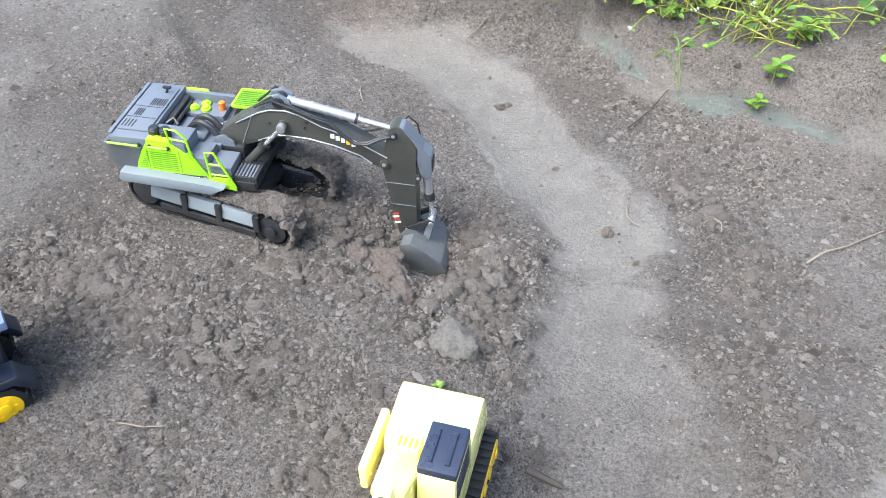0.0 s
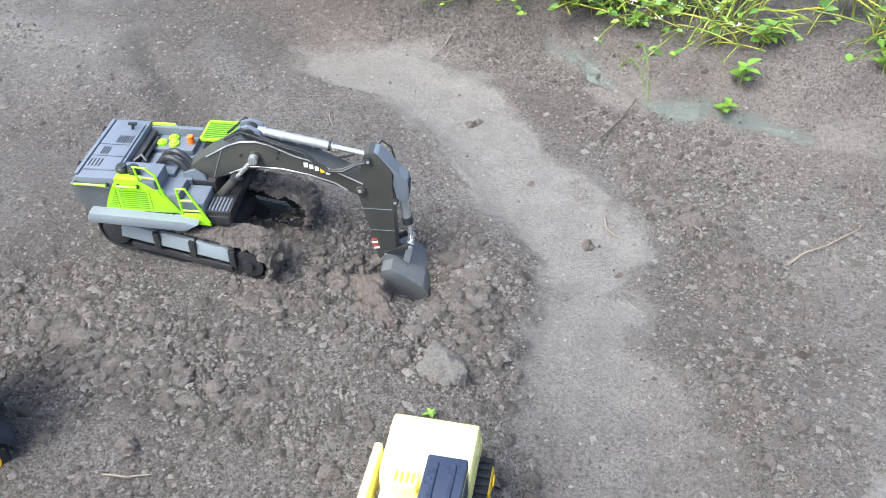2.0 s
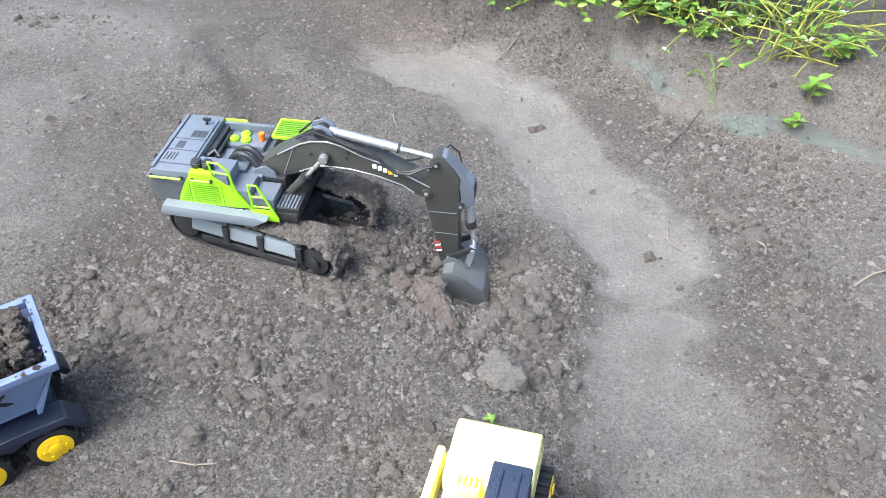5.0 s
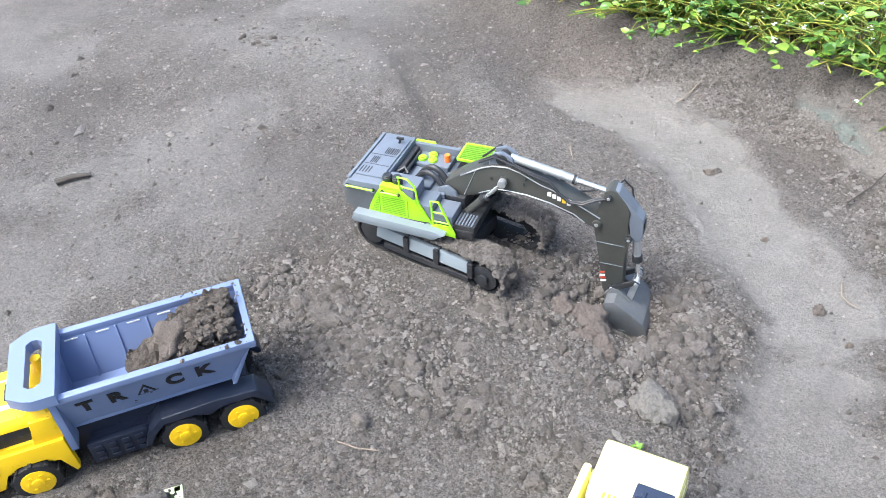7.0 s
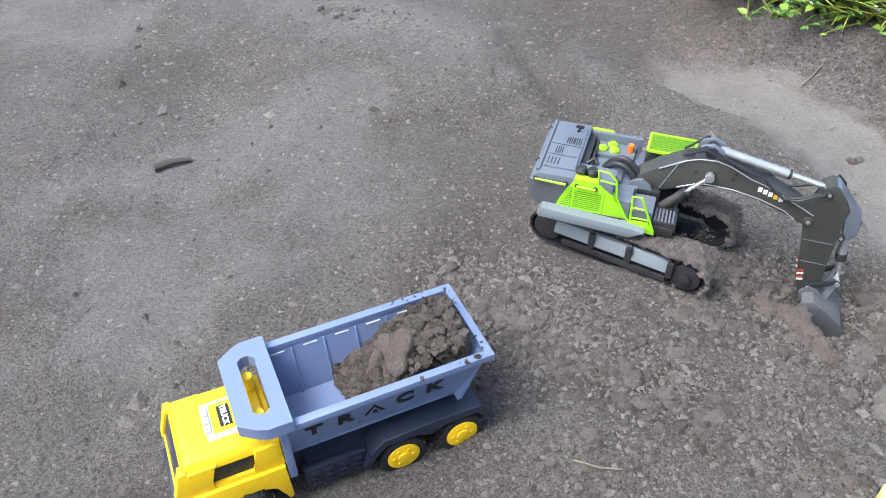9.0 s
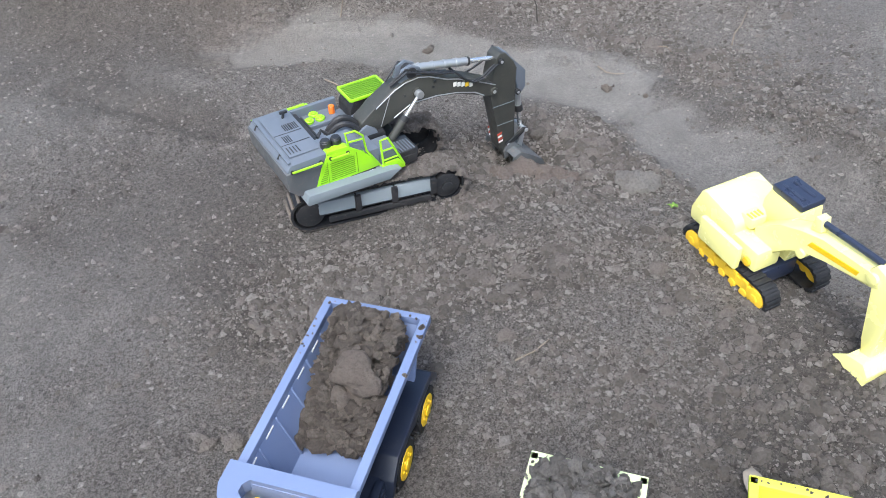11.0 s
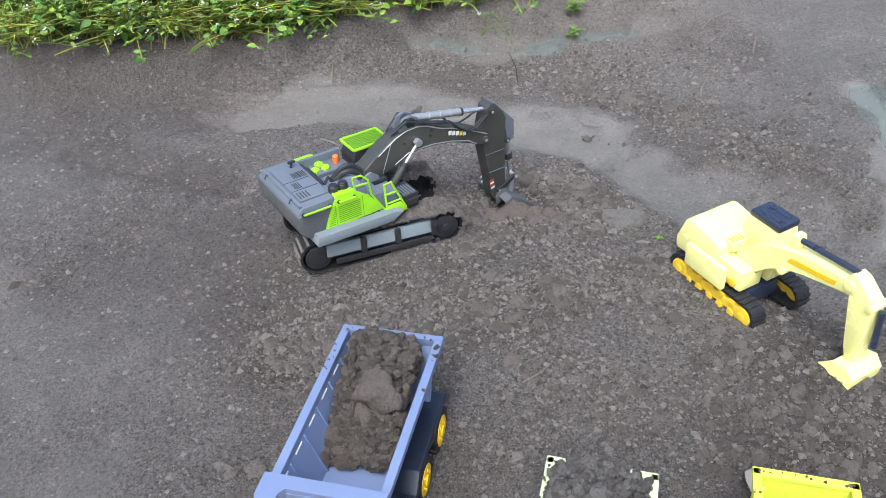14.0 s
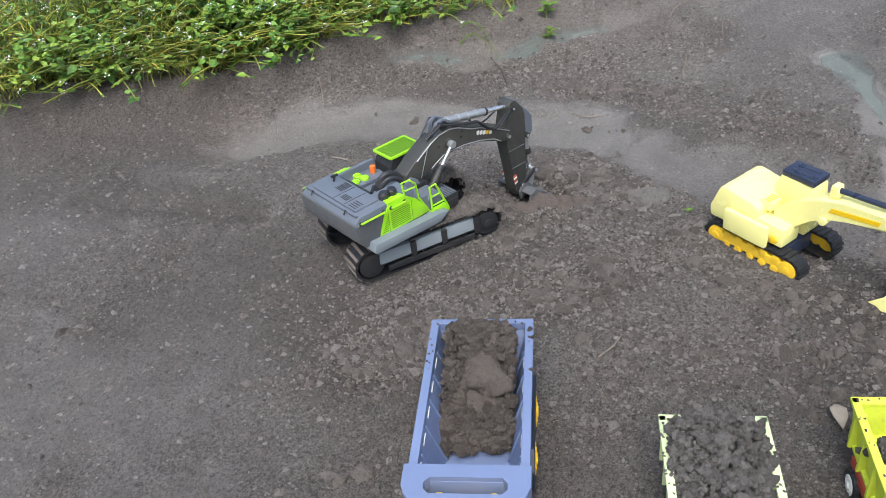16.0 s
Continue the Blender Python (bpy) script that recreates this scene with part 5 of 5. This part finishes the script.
def stems_mesh(name, paths, radius, material):
    """Thin three-sided stems along many curves."""
    P = np.array(paths)
    n, k, _ = P.shape
    d = unit(np.gradient(P, axis=1))
    u = unit(np.cross(d, np.array([0.31, 0.52, 0.79])))
    v = np.cross(d, u)
    ring = [P + radius * (math.cos(a) * u + math.sin(a) * v) for a in (0, 2.094, 4.189)]
    co = np.stack(ring, 2).reshape(-1, 3)
    quads = []
    for i in range(k - 1):
        for j in range(3):
            quads.append((i * 3 + j, i * 3 + (j + 1) % 3, (i + 1) * 3 + (j + 1) % 3, (i + 1) * 3 + j))
    q = (np.array(quads)[None] + (np.arange(n) * k * 3)[:, None, None]).reshape(-1, 4)
    return mesh_arrays(name, co, q, material)


def weeds():
    r = np.random.default_rng(8)
    # stems rise behind the bank's edge and arch over it
    n = 2500
    x = np.minimum(r.uniform(-0.62, 0.62, n), r.uniform(-0.2, 0.56, n) + 0.06)
    back = np.abs(r.normal(0, 0.33, n))
    x = np.concatenate((x, r.normal(0.6, 0.05, 60), r.normal(0.93, 0.07, 110)))
    back = np.concatenate((back, np.abs(r.normal(0, 0.13, 170)) + 0.01))
    y = np.interp(x, BANK_X, BANK_Y) + back
    z = ground_z(x, y)
    tall = r.uniform(0.04, 0.24, len(x)) * np.clip(0.45 + back * 2.2, 0.4, 1.1)
    lean = unit(np.stack((r.normal(0, 0.7, len(x)), r.normal(-0.45, 0.6, len(x)), np.zeros(len(x))), -1)) * r.uniform(0.04, 0.2, len(x))[:, None]
    t = np.linspace(0, 1, 6)
    paths = np.stack([np.stack((x, y, z), -1) + lean * (s ** 1.5) + np.stack((0 * x, 0 * x, tall * (1.7 * s - 0.75 * s * s)), -1) for s in t], 1)
    tagged(new("weed_stems", stems_mesh("weed_stems", paths, 0.0018, STRAW)), "tangle of thin yellow-green weed stems on the bank", "weeds", kind="stuff")
    # leaves along the stems
    at, al, ln = [], [], []
    for s in (0.35, 0.5, 0.65, 0.8, 0.92, 1.0, 1.0):
        i = np.minimum((s * 5).astype(int) if hasattr(s, "astype") else int(s * 5), 4)
        f = s * 5 - i
        p = paths[:, i] * (1 - f) + paths[:, i + 1] * f
        for turn in (0, 1):
            a = r.uniform(0, 6.283, len(x))
            at.append(p)
            al.append(np.stack((np.cos(a), np.sin(a), r.uniform(-0.25, 0.5, len(x))), -1))
            ln.append(r.uniform(0.009, 0.031, len(x)) * (1.1 - 0.3 * s))
    at, al, ln = np.concatenate(at), unit(np.concatenate(al)), np.concatenate(ln)
    clump = value_noise(at[:, 0], at[:, 1], 0.09, 91) + 0.6 * value_noise(at[:, 0], at[:, 1], 0.035, 92)
    keep = r.uniform(0, 1, len(at)) < 0.17 + 0.42 * step(-0.2, 0.5, clump)
    at, al, ln = at[keep], al[keep], ln[keep] * (0.85 + 0.5 * step(0.0, 0.6, clump[keep]))
    up = unit(np.stack((r.normal(0, 0.45, len(at)), r.normal(-0.2, 0.45, len(at)), np.ones(len(at))), -1))
    tagged(new("weed_leaves", leaf_mesh("weed_leaves", at, al, up, ln, ln * r.uniform(0.5, 0.85, len(at)), LEAF)), "dense fresh green pointed weed leaves on the bank", "weeds", kind="stuff")
    # small white flower heads
    tips = paths[r.uniform(0, 1, len(x)) < 0.15][:, -1]
    where = np.repeat(tips, 5, 0) + r.normal(0, 0.0035, (len(tips) * 5, 3))
    lumps("white_flowers", where[:, :2], np.full(len(where), 0.0023), 1, PETAL, "small white flower heads among the weeds", 81, "flowers", 0.0, where[:, 2])


weeds()


def weed_plant(x, y, tall, leaves, seed, length):
    r = np.random.default_rng(seed)
    base = thing("weed_plant", pose(x, y, gz(x, y) - 0.002), "young broad-leaved green weed rooted in the mud", "plant", "young weeds")
    top = Vector((r.normal(0, 0.01), r.normal(0, 0.01), tall))
    part("stem", tube([(0, 0, -0.004), (top.x * 0.4, top.y * 0.4, tall * 0.55), top], 0.0012, sides=5), STRAW, base)
    for k in range(leaves):
        s = 0.35 + 0.65 * k / max(1, leaves - 1)
        a = 2.4 * k + r.uniform(-0.3, 0.3)
        d = unit(np.array([[math.cos(a), math.sin(a), 0.35]]))
        me = leaf_mesh("leaf", np.array([[top.x * s, top.y * s, tall * s]]), d, np.array([[0, 0, 1.0]]), np.array([length * r.uniform(0.7, 1.1)]), np.array([length * 0.6]), LEAF)
        ob = new("leaf", me)
        ob.parent = base


for k, (x, y, tall, n, ln) in enumerate(((0.61, 1.36, 0.05, 9, 0.034), (0.57, 1.33, 0.03, 7, 0.026), (0.66, 1.43, 0.05, 10, 0.034), (0.85, 1.32, 0.045, 9, 0.03), (0.9, 1.38, 0.05, 9, 0.032),
                                         (0.28, 1.72, 0.045, 8, 0.034), (0.36, 1.66, 0.05, 9, 0.034), (0.44, 1.56, 0.04, 8, 0.03), (0.05, 1.87, 0.04, 7, 0.026), (0.044, 0.609, 0.007, 6, 0.01), (-0.482, 1.314, 0.006, 5, 0.009), (-0.1, 0.749, 0.005, 4, 0.008))):
    weed_plant(x, y, tall, n, 200 + k, ln)


# ---- twigs, blades, a fallen leaf and single clods ----
def stick(name, pts, r, material, label, category="twig"):
    p = [(x, y, gz(x, y) + 0.6 * r + h) for x, y, h in pts]
    solid(name, tube(p, r, sides=7, radii=[r * (1 - 0.45 * i / (len(p) - 1)) for i in range(len(p))]), material, label, category, group="twigs")


stick("stick", [(-1.222, 1.04, 0.003), (-1.195, 1.062, 0.006), (-1.165, 1.082, 0.002)], 0.0085, TWIG_DARK, "short dark broken stick lying on the mud", "stick")
stick("stick", [(0.155, 0.528, 0.003), (0.18, 0.521, 0.005), (0.2, 0.516, 0.002)], 0.006, TWIG_DARK, "grey weathered bit of wood half sunk in mud", "stick")
stick("twig", [(-0.176, 1.351, 0.003), (-0.172, 1.325, 0.006), (-0.163, 1.301, 0.003)], 0.0018, TWIG, "pale thin twig on the mud")
stick("twig", [(0.325, 1.064, 0.004), (0.323, 1.035, 0.006), (0.332, 1.018, 0.006), (0.346, 1.008, 0.004)], 0.0017, TWIG, "pale curved twig on the wet silt")
stick("twig", [(0.463, 1.023, 0.012), (0.471, 1.008, 0.016), (0.469, 0.991, 0.012)], 0.0016, TWIG, "pale curved twig among the clods")
stick("twig", [(0.589, 0.929, 0.008), (0.62, 0.95, 0.011), (0.657, 0.962, 0.01), (0.72, 0.994, 0.008)], 0.0018, TWIG, "long pale twig lying on the bank")
stick("twig", [(0.016, 1.618, 0.008), (0.045, 1.655, 0.012), (0.078, 1.705, 0.008)], 0.0018, TWIG, "thin brown twig lying on the bank")
stick("twig", [(0.345, 1.285, 0.008), (0.39, 1.34, 0.015), (0.432, 1.412, 0.01)], 0.0017, TWIG_DARK, "thin dark twig leaning over the pool")
stick("twig", [(0.809, 0.947, 0.008), (0.85, 0.97, 0.014), (0.884, 0.985, 0.01)], 0.0017, TWIG, "forked pale twig on the bank")
stick("twig", [(0.835, 1.115, 0.01), (0.88, 1.125, 0.016), (0.935, 1.12, 0.012)], 0.0017, TWIG, "pale dead stalk on the bank")
stick("twig", [(-0.35, 0.53, 0.008), (-0.32, 0.525, 0.009), (-0.29, 0.528, 0.008)], 0.0015, TWIG, "pale bit of straw among the clods")
for a, b, c in (((0.41, 1.5), (0.45, 1.42), 0.07), ((0.44, 1.52), (0.455, 1.4), 0.09), ((0.12, 1.93), (0.1, 1.83), 0.09)):
    p = arc_points((*a, gz(*a)), (*b, gz(*b) + 0.004), (0, 0, c * 0.6), 9)
    solid("grass_blade", tube(p, 0.0016, sides=4, radii=[0.0024 - 0.0018 * i / 9 for i in range(10)]), LEAF, "long green grass blade arching over the bank", "grass", group="grass blades")
me = leaf_mesh("fallen_leaf", np.array([[-0.235, 0.228, gz(-0.235, 0.228) + 0.01]]), unit(np.array([[-0.79, -0.6, 0.05]])), np.array([[0.1, 0.1, 1.0]]), np.array([0.042]), np.array([0.026]), DRYLEAF)
leaf = tagged(new("fallen_leaf", me), "dry greyish-brown fallen leaf on the mud", "leaf")
leaf.modifiers.new("thick", "SOLIDIFY").thickness = 0.0007


def clod(x, y, r, seed, material, label):
    g = np.random.default_rng(seed)
    v, f = lump_shape(4)
    sc = g.uniform(0.75, 1.25, 3) * (1, 1, 0.75)
    co = []
    for q in v:
        n1 = noise.noise(Vector(q) * 1.3 + Vector((seed * 3.1, 0, 0)))
        n2 = noise.noise(Vector(q) * 3.4 + Vector((0, seed * 1.7, 0))) + 0.7 * noise.noise(Vector(q) * 8.0) + 0.4 * noise.noise(Vector(q) * 17.0)
        co.append(np.array(q) * (1 + 0.45 * n1 + 0.26 * n2) * sc * r)
    me = mesh_arrays("dirt_clod", np.array(co), f, material)
    ob = new("dirt_clod", me)
    ob.matrix_world = pose(x, y, float(ground_z(np.array([x]), np.array([y]))[0]) + 0.08 * r, 0, 0, g.uniform(0, 360))
    tagged(ob, label, "clod", "large clods")


CLODS = [(0.107, 0.837, 0.025), (0.072, 0.822, 0.02), (0.045, 0.812, 0.017), (0.081, 0.762, 0.016), (0.013, 0.76, 0.017), (0.095, 0.907, 0.018), (0.129, 0.724, 0.017), (0.118, 0.872, 0.014), (0.03, 0.79, 0.014), (0.06, 0.86, 0.017),
         (0.454, 0.853, 0.015), (-0.332, 0.57, 0.017), (-0.287, 0.666, 0.014), (0.5, 0.898, 0.014), (0.462, 1.04, 0.022), (-0.712, 0.661, 0.018), (-0.742, 0.674, 0.013), (-0.129, 0.46, 0.015), (-0.076, 0.526, 0.014),
         (-0.24, 0.655, 0.016), (-0.18, 0.625, 0.016), (-0.205, 0.82, 0.018), (-0.19, 0.805, 0.013), (-0.48, 0.75, 0.018), (-0.52, 0.72, 0.016), (-0.42, 0.765, 0.014), (0.155, 0.71, 0.012), (-0.62, 0.355, 0.018), (-0.65, 0.37, 0.014), (-0.9, 0.377, 0.012)]
for k, (x, y, r) in enumerate(((-0.062, 0.85, 0.036), (-0.03, 0.795, 0.024), (-0.105, 0.865, 0.028), (-0.045, 0.822, 0.024), (-0.06, 0.8, 0.018), (-0.02, 0.775, 0.016))):
    clod(x, y, 0.7 * r, 360 + k, CLOD_RED, "large freshly broken reddish-brown clod of earth")
clod(0.055, 0.689, 0.03, 371, CLOD_PALE, "pale flat slab of dried silt")
for k, (x, y, r) in enumerate(CLODS):
    clod(x, y, 0.72 * r, 300 + k, CLOD, "large rough clod of brown earth")
for k, (x, y, r) in enumerate(((0.29, 1.0, 0.009), (0.1, 1.38, 0.009), (0.207, 1.175, 0.006), (0.33, 0.93, 0.006))):
    clod(x, y, r, 340 + k, CLOD_WET, "small dark clod sunk in the wet silt")
